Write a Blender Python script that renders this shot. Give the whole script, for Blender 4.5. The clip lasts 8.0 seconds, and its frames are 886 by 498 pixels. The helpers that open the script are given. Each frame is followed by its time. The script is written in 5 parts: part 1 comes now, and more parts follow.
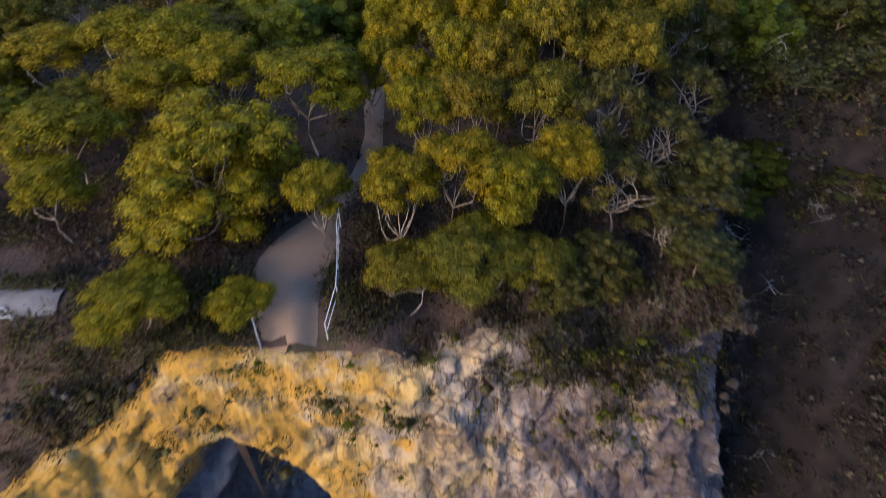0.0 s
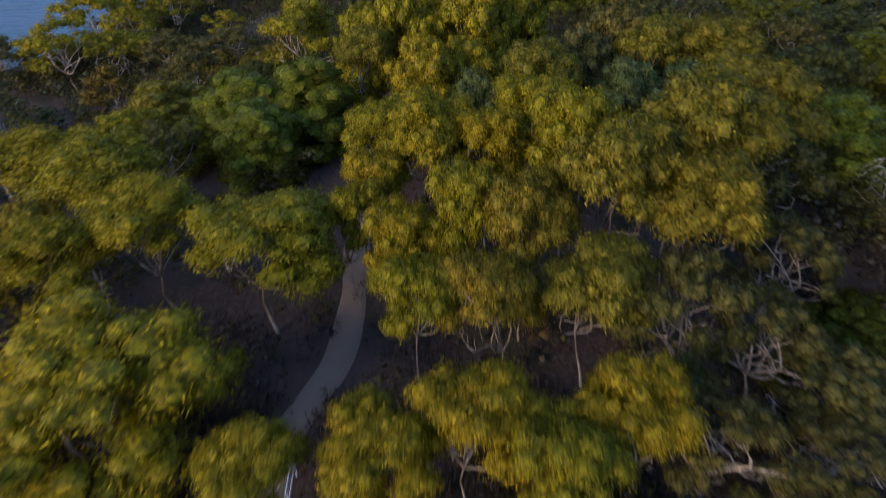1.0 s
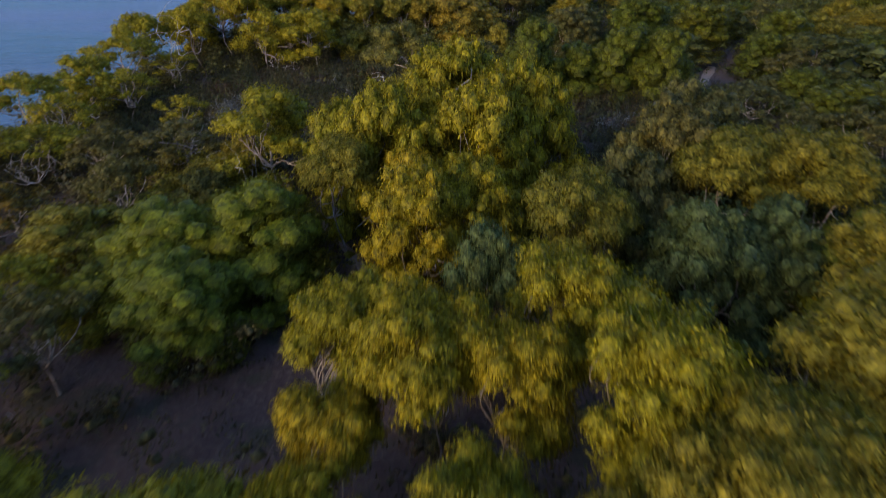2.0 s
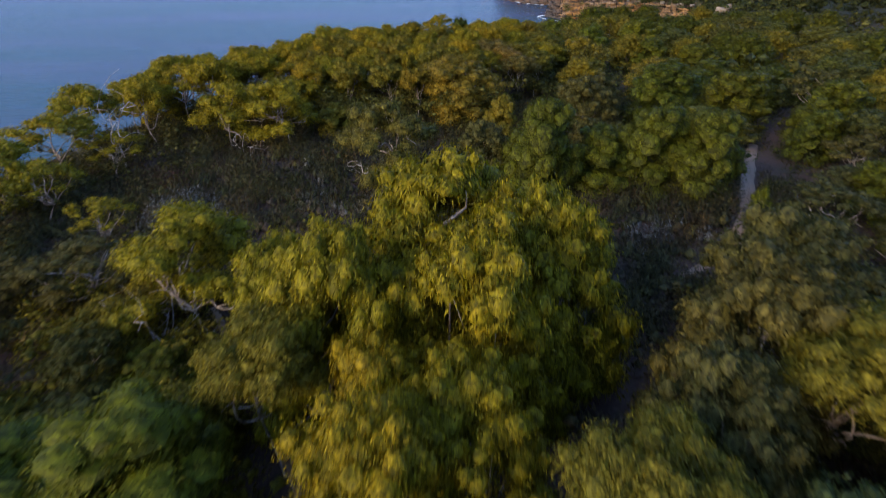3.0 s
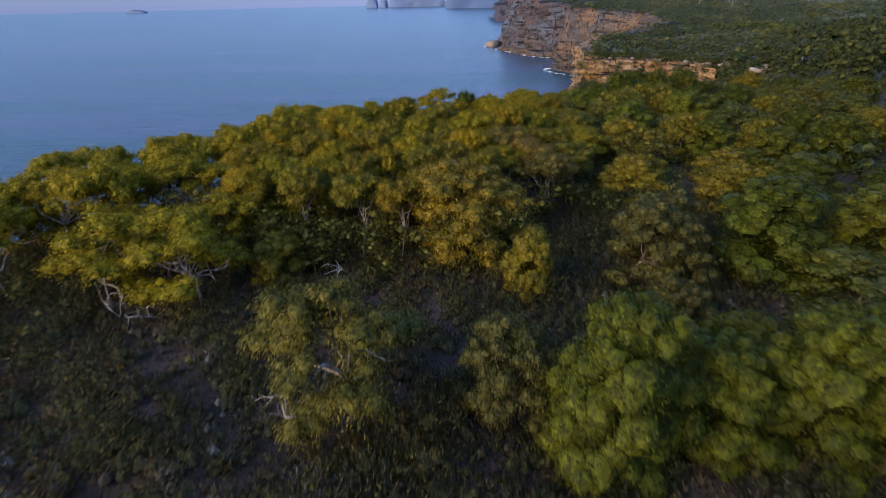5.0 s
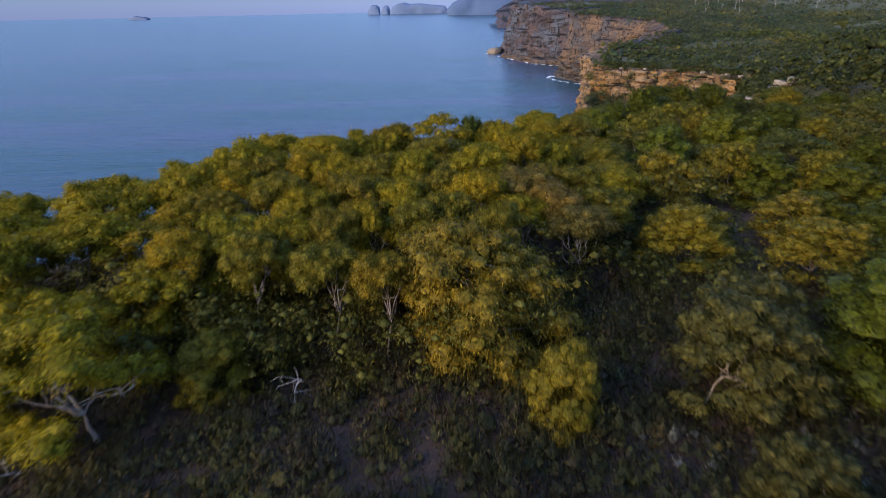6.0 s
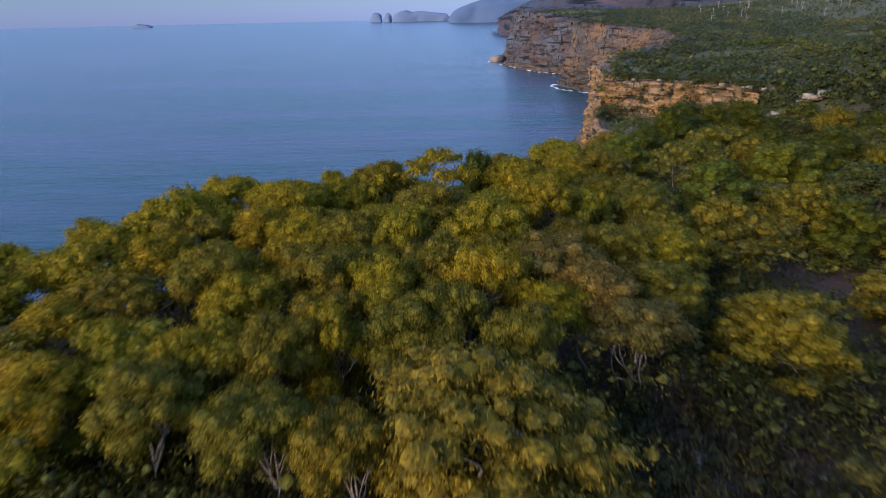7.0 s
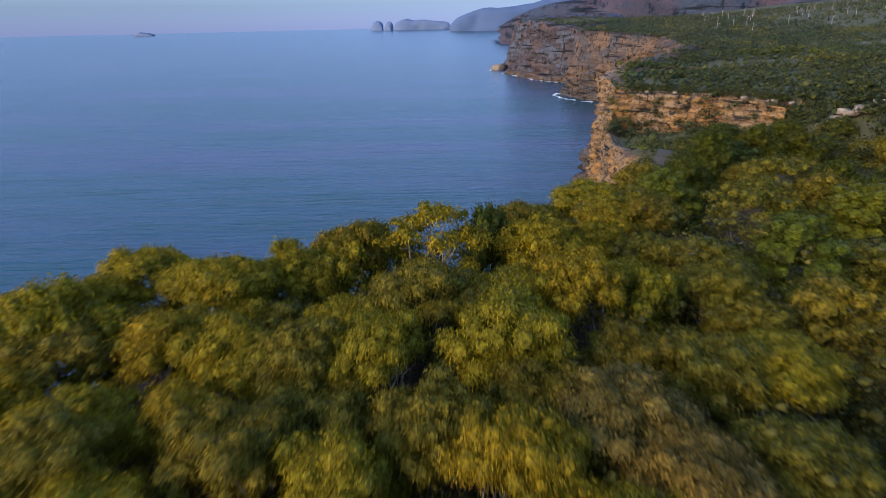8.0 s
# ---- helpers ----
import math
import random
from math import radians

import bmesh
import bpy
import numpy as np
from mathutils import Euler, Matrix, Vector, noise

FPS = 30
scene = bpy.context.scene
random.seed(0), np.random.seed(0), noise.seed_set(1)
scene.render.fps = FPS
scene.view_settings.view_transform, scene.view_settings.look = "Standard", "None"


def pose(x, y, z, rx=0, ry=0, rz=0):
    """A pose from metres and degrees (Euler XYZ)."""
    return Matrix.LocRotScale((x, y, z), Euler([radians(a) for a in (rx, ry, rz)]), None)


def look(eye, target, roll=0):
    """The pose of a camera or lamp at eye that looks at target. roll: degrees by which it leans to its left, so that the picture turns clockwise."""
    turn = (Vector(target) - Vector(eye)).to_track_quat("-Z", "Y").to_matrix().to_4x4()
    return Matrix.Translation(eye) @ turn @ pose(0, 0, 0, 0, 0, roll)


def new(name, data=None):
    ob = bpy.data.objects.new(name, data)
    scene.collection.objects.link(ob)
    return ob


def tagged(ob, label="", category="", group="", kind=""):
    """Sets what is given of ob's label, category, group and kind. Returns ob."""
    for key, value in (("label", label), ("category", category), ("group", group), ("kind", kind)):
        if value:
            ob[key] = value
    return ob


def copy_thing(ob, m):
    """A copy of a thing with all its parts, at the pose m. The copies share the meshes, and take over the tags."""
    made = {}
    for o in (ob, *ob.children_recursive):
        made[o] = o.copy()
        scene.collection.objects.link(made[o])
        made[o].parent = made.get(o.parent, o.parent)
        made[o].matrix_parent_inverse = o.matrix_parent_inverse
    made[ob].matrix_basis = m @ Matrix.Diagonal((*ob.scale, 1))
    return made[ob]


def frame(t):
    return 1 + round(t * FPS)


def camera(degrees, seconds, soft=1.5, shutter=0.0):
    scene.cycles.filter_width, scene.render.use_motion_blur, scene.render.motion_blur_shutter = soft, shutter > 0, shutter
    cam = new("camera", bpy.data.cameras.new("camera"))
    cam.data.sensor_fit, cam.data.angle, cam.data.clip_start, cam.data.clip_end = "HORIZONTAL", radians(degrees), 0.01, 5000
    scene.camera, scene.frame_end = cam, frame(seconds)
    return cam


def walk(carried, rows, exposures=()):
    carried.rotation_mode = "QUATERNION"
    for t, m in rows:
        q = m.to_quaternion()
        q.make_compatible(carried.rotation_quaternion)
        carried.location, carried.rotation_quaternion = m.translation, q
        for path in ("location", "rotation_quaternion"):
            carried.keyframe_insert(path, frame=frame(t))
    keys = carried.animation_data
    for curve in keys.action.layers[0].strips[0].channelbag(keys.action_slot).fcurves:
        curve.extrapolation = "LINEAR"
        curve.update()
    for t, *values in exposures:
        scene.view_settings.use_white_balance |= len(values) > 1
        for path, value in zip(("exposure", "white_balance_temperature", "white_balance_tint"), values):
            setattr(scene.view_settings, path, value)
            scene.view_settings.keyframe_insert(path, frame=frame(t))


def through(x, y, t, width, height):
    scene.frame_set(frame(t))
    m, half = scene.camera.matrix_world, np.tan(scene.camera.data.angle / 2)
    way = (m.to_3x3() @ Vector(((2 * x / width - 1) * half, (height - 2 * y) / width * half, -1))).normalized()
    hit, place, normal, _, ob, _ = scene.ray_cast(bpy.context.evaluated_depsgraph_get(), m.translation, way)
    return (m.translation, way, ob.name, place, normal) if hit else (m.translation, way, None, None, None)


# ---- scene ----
cam = camera(73.1, 8.0, 0.95, 0.4)
METRES, EYE, TILT, LEAN, TURN = 90.0, 65.0, -39.0, 1.3, 0.0
ROWS = [
    (0.0, 0.0, 0.0, 0.0, -0.0, 0.0, 0.0),
    (0.5, -0.0012, 0.0478, 0.0378, -0.05, 2.03, 0.05),
    (1.0, -0.0016, 0.0969, 0.0772, -0.04, 4.06, 0.1),
    (1.5, -0.002, 0.1477, 0.1171, -0.07, 6.14, -0.02),
    (3.0, 0.0078, 0.2976, 0.2385, 0.23, 12.35, -0.12),
    (3.5, 0.0103, 0.3436, 0.2766, 0.36, 14.41, -0.23),
    (4.0, 0.0117, 0.3877, 0.3135, 0.5, 16.1, -0.34),
    (4.5, 0.0126, 0.4323, 0.3511, 0.56, 16.5, -0.44),
    (6.0, 0.0116, 0.5743, 0.4692, 0.7, 17.22, -0.72),
    (6.5, 0.0116, 0.6232, 0.5093, 0.79, 17.57, -0.74),
    (7.0, 0.011, 0.6727, 0.5501, 0.85, 17.86, -0.79),
    (7.5, 0.01, 0.7232, 0.5909, 0.87, 18.21, -0.82),
    (8.0, 0.0099, 0.7742, 0.6323, 0.95, 18.56, -0.84),
]
walk(cam, [(t, pose(0, 0, EYE, TILT, LEAN, TURN) @ pose(METRES * x, METRES * y, METRES * z, 90 + pitch, roll, yaw)) for t, x, y, z, yaw, pitch, roll in ROWS], ((0.0, 1.0), (4.5, 1.0), (8.0, 1.04)))

# ---------------------------------------------------------------- light
SUN_ELEV, SUN_FROM = 20.0, 228.0      # degrees: height of the sun, compass bearing it shines from (0 = +y, clockwise)
world = bpy.data.worlds.new("sky")
scene.world = world
world.use_nodes = True
sky = world.node_tree.nodes.new("ShaderNodeTexSky")
sky.sky_type, sky.sun_disc = "NISHITA", False
sky.sun_elevation, sky.sun_rotation = radians(SUN_ELEV), radians(SUN_FROM)
sky.air_density, sky.dust_density, sky.ozone_density = 1.0, 0.0, 4.0
hue = world.node_tree.nodes.new("ShaderNodeMix")
height = world.node_tree.nodes.new("ShaderNodeSeparateXYZ")
world.node_tree.links.new(world.node_tree.nodes.new("ShaderNodeTexCoord").outputs["Generated"], height.inputs[0])
dusk = world.node_tree.nodes.new("ShaderNodeValToRGB")           # dusky lilac haze low over the sea
dusk.color_ramp.elements.new(0.5)
dusk.color_ramp.elements.new(0.3)
for el, (p, c) in zip(dusk.color_ramp.elements, ((0.0, (0.094, 0.127, 0.34, 1)), (0.035, (0.13, 0.152, 0.262, 1)), (0.12, (0.385, 0.345, 0.44, 1)), (0.45, (1.1, 1.0, 1.05, 1)))):
    el.position, el.color = p, c
world.node_tree.links.new(height.outputs[2], dusk.inputs[0])
hue.data_type, hue.blend_type, hue.inputs[0].default_value, hue.inputs[7].default_value = "RGBA", "MULTIPLY", 1.0, (1, 1, 1, 1)
world.node_tree.links.new(sky.outputs[0], hue.inputs[6])
world.node_tree.links.new(dusk.outputs[0], hue.inputs[7])
world.node_tree.links.new(hue.outputs[2], world.node_tree.nodes["Background"].inputs[0])
world.node_tree.nodes["Background"].inputs[1].default_value = 0.232
sun = new("sun", bpy.data.lights.new("sun", "SUN"))
sun.data.energy, sun.data.angle, sun.data.color = 2.85, radians(34), (1.0, 0.78, 0.505)
a, e = radians(SUN_FROM), radians(SUN_ELEV)
toward = Vector((math.sin(a) * math.cos(e), math.cos(a) * math.cos(e), math.sin(e)))
sun.matrix_world = look(toward * 300, (0, 0, 0))

# ---------------------------------------------------------------- numbers
rng = np.random.default_rng(7)


def smooth(a, b, x):
    t = np.clip((np.asarray(x, float) - a) / (b - a), 0, 1)
    return t * t * (3 - 2 * t)


def lattice(ix, iy, iz):
    n = (ix * 374761 + iy * 668265263 + iz * 2147483 + 1274126177) & 0x3FFFFFFF
    n = ((n ^ (n >> 13)) * 1274126177) & 0x7FFFFFFF
    n = ((n ^ (n >> 16)) * 1103515245) & 0x7FFFFFFF
    return ((n ^ (n >> 15)) & 0xFFFF) / 32767.5 - 1.0


def grain(x, y, z=0.0):
    """Smooth value noise in -1..1."""
    x, y, z = np.broadcast_arrays(np.asarray(x, float), np.asarray(y, float), np.asarray(z, float))
    fx, fy, fz = np.floor(x), np.floor(y), np.floor(z)
    ix, iy, iz = fx.astype(np.int64), fy.astype(np.int64), fz.astype(np.int64)
    u, v, w = x - fx, y - fy, z - fz
    u, v, w = u * u * (3 - 2 * u), v * v * (3 - 2 * v), w * w * (3 - 2 * w)
    out = 0
    for a in (0, 1):
        for b in (0, 1):
            for c in (0, 1):
                out = out + lattice(ix + a, iy + b, iz + c) * (u if a else 1 - u) * (v if b else 1 - v) * (w if c else 1 - w)
    return out


def fbm(x, y, z=0.0, octaves=4):
    return sum(grain(np.asarray(x) * 2 ** i + 17 * i, np.asarray(y) * 2 ** i, np.asarray(z) * 2 ** i) / 2 ** i for i in range(octaves))


def mesh_np(name, verts, *faces):
    """A mesh from an array of corners and arrays of faces (each n x 3 or n x 4)."""
    me = bpy.data.meshes.new(name)
    faces = [np.asarray(f, np.int32) for f in faces if len(f)]
    verts = np.asarray(verts, np.float32)
    loops = np.concatenate([f.ravel() for f in faces])
    sizes = np.concatenate([np.full(len(f), f.shape[1]) for f in faces])
    me.vertices.add(len(verts))
    me.vertices.foreach_set("co", verts.ravel())
    me.loops.add(len(loops))
    me.loops.foreach_set("vertex_index", loops)
    me.polygons.add(len(sizes))
    me.polygons.foreach_set("loop_start", (np.cumsum(sizes) - sizes).astype(np.int32))
    me.update(calc_edges=True)
    me.validate()
    return me


def grid_faces(rows, cols):
    i = np.arange(rows * cols).reshape(rows, cols)
    return np.stack([i[:-1, :-1], i[:-1, 1:], i[1:, 1:], i[1:, :-1]], -1).reshape(-1, 4)


def merge(pieces):
    """Joins (corners, faces) pairs of one face size."""
    vs, fs, n = [], [], 0
    for v, f in pieces:
        vs.append(v), fs.append(np.asarray(f) + n)
        n += len(v)
    return np.concatenate(vs), np.concatenate(fs)


def shaded(me, on=True):
    me.polygons.foreach_set("use_smooth", [on] * len(me.polygons))
    return me


def part(name, me, material, parent=None, label=""):
    """One mesh object, under its thing or part."""
    if isinstance(me, bmesh.types.BMesh):
        bm, me = me, bpy.data.meshes.new(name)
        bm.to_mesh(me)
        bm.free()
    if not me.materials:
        me.materials.append(material)
    ob = new(name, me)
    ob.parent = parent
    return tagged(ob, label)


# ---------------------------------------------------------------- materials
def material(name, rough=0.8):
    m = bpy.data.materials.new(name)
    m.use_nodes = True
    t = m.node_tree
    b = t.nodes["Principled BSDF"]
    b.inputs["Roughness"].default_value = rough
    b.inputs["Specular IOR Level"].default_value = 0.25
    return m, t, b


def noise_node(t, scale, detail=4, stretch=(1, 1, 1), rough=0.55):
    co = t.nodes.new("ShaderNodeTexCoord")
    mp = t.nodes.new("ShaderNodeMapping")
    mp.inputs["Scale"].default_value = stretch
    n = t.nodes.new("ShaderNodeTexNoise")
    n.inputs["Scale"].default_value, n.inputs["Detail"].default_value, n.inputs["Roughness"].default_value = scale, detail, rough
    t.links.new(co.outputs["Object"], mp.inputs[0])
    t.links.new(mp.outputs[0], n.inputs["Vector"])
    return n.outputs["Fac"]


def ramp(t, fac, *stops):
    r = t.nodes.new("ShaderNodeValToRGB")
    while len(r.color_ramp.elements) < len(stops):
        r.color_ramp.elements.new(0.5)
    for el, (p, c) in zip(r.color_ramp.elements, stops):
        el.position, el.color = p, (*c, 1)
    t.links.new(fac, r.inputs[0])
    return r.outputs[0]


def mix(t, fac, a, b, mode="MIX"):
    n = t.nodes.new("ShaderNodeMix")
    n.data_type, n.blend_type = "RGBA", mode
    for sock, val in ((n.inputs[0], fac), (n.inputs[6], a), (n.inputs[7], b)):
        if isinstance(val, (int, float)):
            sock.default_value = val
        elif isinstance(val, tuple):
            sock.default_value = (*val, 1)
        else:
            t.links.new(val, sock)
    return n.outputs[2]


def bump(t, b, height, strength=0.5, distance=0.1):
    n = t.nodes.new("ShaderNodeBump")
    n.inputs["Strength"].default_value, n.inputs["Distance"].default_value = strength, distance
    t.links.new(height, n.inputs["Height"])
    t.links.new(n.outputs[0], b.inputs["Normal"])


def foliage(name, dark, mid, light, through=0.42, mottled=False, patchy=False):
    """Leaves: a tone for each leaf, a drift from clump to clump and from tree to tree, and some light let through."""
    m, t, b = material(name, 0.6)
    geo = t.nodes.new("ShaderNodeNewGeometry")
    info = t.nodes.new("ShaderNodeObjectInfo")
    leaf = ramp(t, geo.outputs["Random Per Island"], (0.0, tuple(0.7 * q for q in dark)), (0.4, mid), (0.8, light), (1.0, tuple(1.35 * q for q in light)))
    clump = noise_node(t, 0.55, 3)
    tone = mix(t, ramp(t, clump, (0.35, (0, 0, 0)), (0.65, (1, 1, 1))), mix(t, 1.0, leaf, (0.7, 0.77, 0.76), "MULTIPLY"), leaf)
    tree = ramp(t, info.outputs["Random"], (0.0, (0.88, 0.95, 0.9)), (0.4, (1.0, 1.01, 0.86)), (0.75, (1.08, 1.03, 0.8)), (1.0, (1.17, 1.03, 0.75)))
    col = mix(t, 1.0, tone, tree, "MULTIPLY")
    strands = noise_node(t, 7.0, 4, (1, 1, 0.45), 0.7)             # single leaves and strands within a clump
    col = mix(t, 1.0, col, ramp(t, strands, (0.32, (0.42, 0.46, 0.5)), (0.5, (0.95, 0.95, 0.95)), (0.68, (1.4, 1.36, 1.25))), "MULTIPLY")
    if patchy:                                      # stands of other kinds and ages
        stand = ramp(t, noise_node(t, 0.022, 5, (1, 1, 0.2), 0.6), (0.34, (0.6, 0.8, 1.05)), (0.44, (1.05, 1.08, 0.9)), (0.52, (0.7, 0.75, 0.85)), (0.62, (1.85, 1.5, 1.05)))
        col = mix(t, 1.0, col, stand, "MULTIPLY")
    if mottled:                                     # plants of other kinds grown through it in patches
        kind = ramp(t, noise_node(t, 0.3, 4, (1, 1, 0.2), 0.6), (0.3, (1.2, 1.15, 1.25)), (0.4, (0.8, 0.88, 0.9)), (0.48, (1.1, 1.15, 0.75)), (0.56, (0.75, 0.85, 0.8)), (0.63, (1.45, 1.0, 0.85)), (0.72, (1.5, 1.45, 0.7)))
        col = mix(t, 1.0, col, kind, "MULTIPLY")
    t.links.new(col, b.inputs["Base Color"])
    bump(t, b, strands, 0.6, 0.08)
    tr = t.nodes.new("ShaderNodeBsdfTranslucent")
    t.links.new(col, tr.inputs[0])
    mx = t.nodes.new("ShaderNodeMixShader")
    mx.inputs[0].default_value = through
    t.links.new(b.outputs[0], mx.inputs[1])
    t.links.new(tr.outputs[0], mx.inputs[2])
    t.links.new(mx.outputs[0], t.nodes["Material Output"].inputs[0])
    return m


LEAF_GOLD = foliage("gold_green_leaves", (0.171, 0.143, 0.005), (0.262, 0.212, 0.006), (0.342, 0.268, 0.01))
LEAF_OLIVE = foliage("olive_leaves", (0.132, 0.109, 0.008), (0.206, 0.166, 0.012), (0.278, 0.215, 0.02))
LEAF_GREEN = foliage("fresh_green_leaves", (0.06, 0.064, 0.003), (0.093, 0.098, 0.004), (0.13, 0.136, 0.007))
LEAF_FRESH = foliage("bright_green_leaves", (0.088, 0.1, 0.005), (0.132, 0.146, 0.007), (0.175, 0.185, 0.011))
LEAF_PLATEAU = foliage("plateau_olive_leaves", (0.066, 0.07, 0.01), (0.11, 0.108, 0.014), (0.165, 0.15, 0.025), 0.3, patchy=True)
LEAF_GREY = foliage("grey_green_leaves", (0.064, 0.058, 0.015), (0.1, 0.091, 0.022), (0.142, 0.125, 0.034))
LEAF_SAGE = foliage("sage_green_leaves", (0.09, 0.081, 0.015), (0.142, 0.126, 0.022), (0.196, 0.168, 0.034))
LEAF_BROWN = foliage("bronze_leaves", (0.14, 0.1, 0.02), (0.22, 0.155, 0.03), (0.3, 0.21, 0.05))
LEAF_AMBER = foliage("amber_olive_leaves", (0.155, 0.109, 0.01), (0.242, 0.167, 0.014), (0.315, 0.214, 0.022))
LEAF_RIM = foliage("yellow_green_rim_leaves", (0.204, 0.157, 0.007), (0.318, 0.24, 0.009), (0.412, 0.305, 0.013))
LEAF_BLUE = foliage("blue_green_leaves", (0.056, 0.076, 0.024), (0.088, 0.115, 0.036), (0.125, 0.155, 0.054))
LEAF_RUST = foliage("rusty_needle_leaves", (0.07, 0.05, 0.01), (0.14, 0.095, 0.012), (0.2, 0.14, 0.02))
LEAF_DARK = foliage("dark_olive_leaves", (0.036, 0.044, 0.01), (0.066, 0.074, 0.015), (0.105, 0.108, 0.026))
LEAF_HEATH = foliage("dark_heath_leaves", (0.05, 0.043, 0.02), (0.077, 0.064, 0.028), (0.116, 0.092, 0.041), 0.25, True)
LEAF_LILAC = foliage("grey_lilac_heath_leaves", (0.1, 0.094, 0.1), (0.16, 0.15, 0.16), (0.24, 0.225, 0.235), 0.2)
LEAF_DRY = foliage("dry_brown_heath_leaves", (0.052, 0.039, 0.035), (0.078, 0.058, 0.049), (0.112, 0.083, 0.065), 0.25)
LEAF_PURPLE = foliage("purple_brown_twigs", (0.042, 0.033, 0.035), (0.07, 0.055, 0.058), (0.11, 0.088, 0.09), 0.2)
LEAF_RED = foliage("rust_red_heath_leaves", (0.06, 0.028, 0.022), (0.095, 0.042, 0.032), (0.13, 0.06, 0.045), 0.25)
LEAF_FAR = foliage("far_forest_leaves", (0.03, 0.042, 0.02), (0.052, 0.066, 0.026), (0.08, 0.09, 0.034), 0.2, patchy=True)


def bark_material():
    m, t, b = material("pale_peeling_bark", 0.75)
    streak = noise_node(t, 3.0, 5, (1, 1, 0.25))
    col = ramp(t, streak, (0.3, (0.09, 0.066, 0.054)), (0.48, (0.21, 0.165, 0.135)), (0.66, (0.38, 0.32, 0.27)))
    t.links.new(col, b.inputs["Base Color"])
    bump(t, b, streak, 0.5, 0.03)
    return m


def ground_material():
    m, t, b = material("leaf_litter_soil", 0.95)
    big = noise_node(t, 0.18, 5)
    fine = noise_node(t, 4.0, 6)
    col = mix(t, ramp(t, big, (0.4, (0, 0, 0)), (0.6, (1, 1, 1))), (0.05, 0.031, 0.027), (0.08, 0.05, 0.042))
    col = mix(t, ramp(t, fine, (0.45, (0, 0, 0)), (0.7, (1, 1, 1))), col, (0.085, 0.06, 0.046))
    col = mix(t, ramp(t, noise_node(t, 0.6, 4), (0.52, (0, 0, 0)), (0.62, (1, 1, 1))), col, (0.042, 0.036, 0.024))
    co = t.nodes.new("ShaderNodeTexCoord")
    sep = t.nodes.new("ShaderNodeSeparateXYZ")
    t.links.new(co.outputs["Object"], sep.inputs[0])
    far = t.nodes.new("ShaderNodeMapRange")         # low scrub takes over from bare litter on the outer plateau
    far.inputs["From Min"].default_value, far.inputs["From Max"].default_value = 140, 210
    t.links.new(sep.outputs[1], far.inputs["Value"])
    scrub = mix(t, noise_node(t, 0.35, 6), (0.045, 0.05, 0.022), (0.09, 0.09, 0.04))
    col = mix(t, far.outputs[0], col, scrub)
    t.links.new(col, b.inputs["Base Color"])
    bump(t, b, fine, 0.8, 0.12)
    return m


def track_material():
    m, t, b = material("pale_gravel_track", 0.95)
    big, fine = noise_node(t, 0.7, 4), noise_node(t, 22.0, 5)
    col = mix(t, big, (0.19, 0.122, 0.084), (0.26, 0.174, 0.124))
    col = mix(t, ramp(t, fine, (0.4, (0, 0, 0)), (0.75, (1, 1, 1))), col, (0.29, 0.21, 0.155))
    t.links.new(col, b.inputs["Base Color"])
    bump(t, b, fine, 0.5, 0.02)
    return m


def rock_material(name, ochre, pale, grey, scale=1.0, strata=2.0):
    """Bedded sandstone: bands along the beds, ochre and pale patches, dark cracks and lichen."""
    m, t, b = material(name, 0.9)
    bands = noise_node(t, 0.55 * scale, 6, (0.35, 0.35, strata))
    patch = noise_node(t, 0.16 * scale, 4)
    fine = noise_node(t, 2.2 * scale, 8, (1, 1, 1.6))
    col = mix(t, ramp(t, patch, (0.42, (0, 0, 0)), (0.56, (1, 1, 1))), ochre, pale)
    col = mix(t, ramp(t, bands, (0.48, (0, 0, 0)), (0.62, (1, 1, 1))), col, tuple(0.5 * (o + p) * 0.8 for o, p in zip(ochre, grey)))
    col = mix(t, ramp(t, fine, (0.5, (0, 0, 0)), (0.68, (1, 1, 1))), col, grey)
    col = mix(t, ramp(t, noise_node(t, 0.9 * scale, 6), (0.56, (0, 0, 0)), (0.66, (1, 1, 1))), col, tuple(g * 0.45 for g in grey))
    seams = noise_node(t, 0.6 * scale, 5, (0.22, 0.22, 2.4))
    col = mix(t, ramp(t, seams, (0.36, (1, 1, 1)), (0.42, (0, 0, 0))), col, tuple(g * 0.35 for g in grey))
    joints = noise_node(t, 0.75 * scale, 5, (2.2, 2.2, 0.3))
    col = mix(t, ramp(t, joints, (0.36, (1, 1, 1)), (0.41, (0, 0, 0))), col, tuple(g * 0.4 for g in grey))
    t.links.new(col, b.inputs["Base Color"])
    crack = noise_node(t, 5.0 * scale, 8, (1, 1, 1), 0.7)
    bump(t, b, mix(t, 0.5, fine, crack), 1.0, 0.3 / scale)
    return m


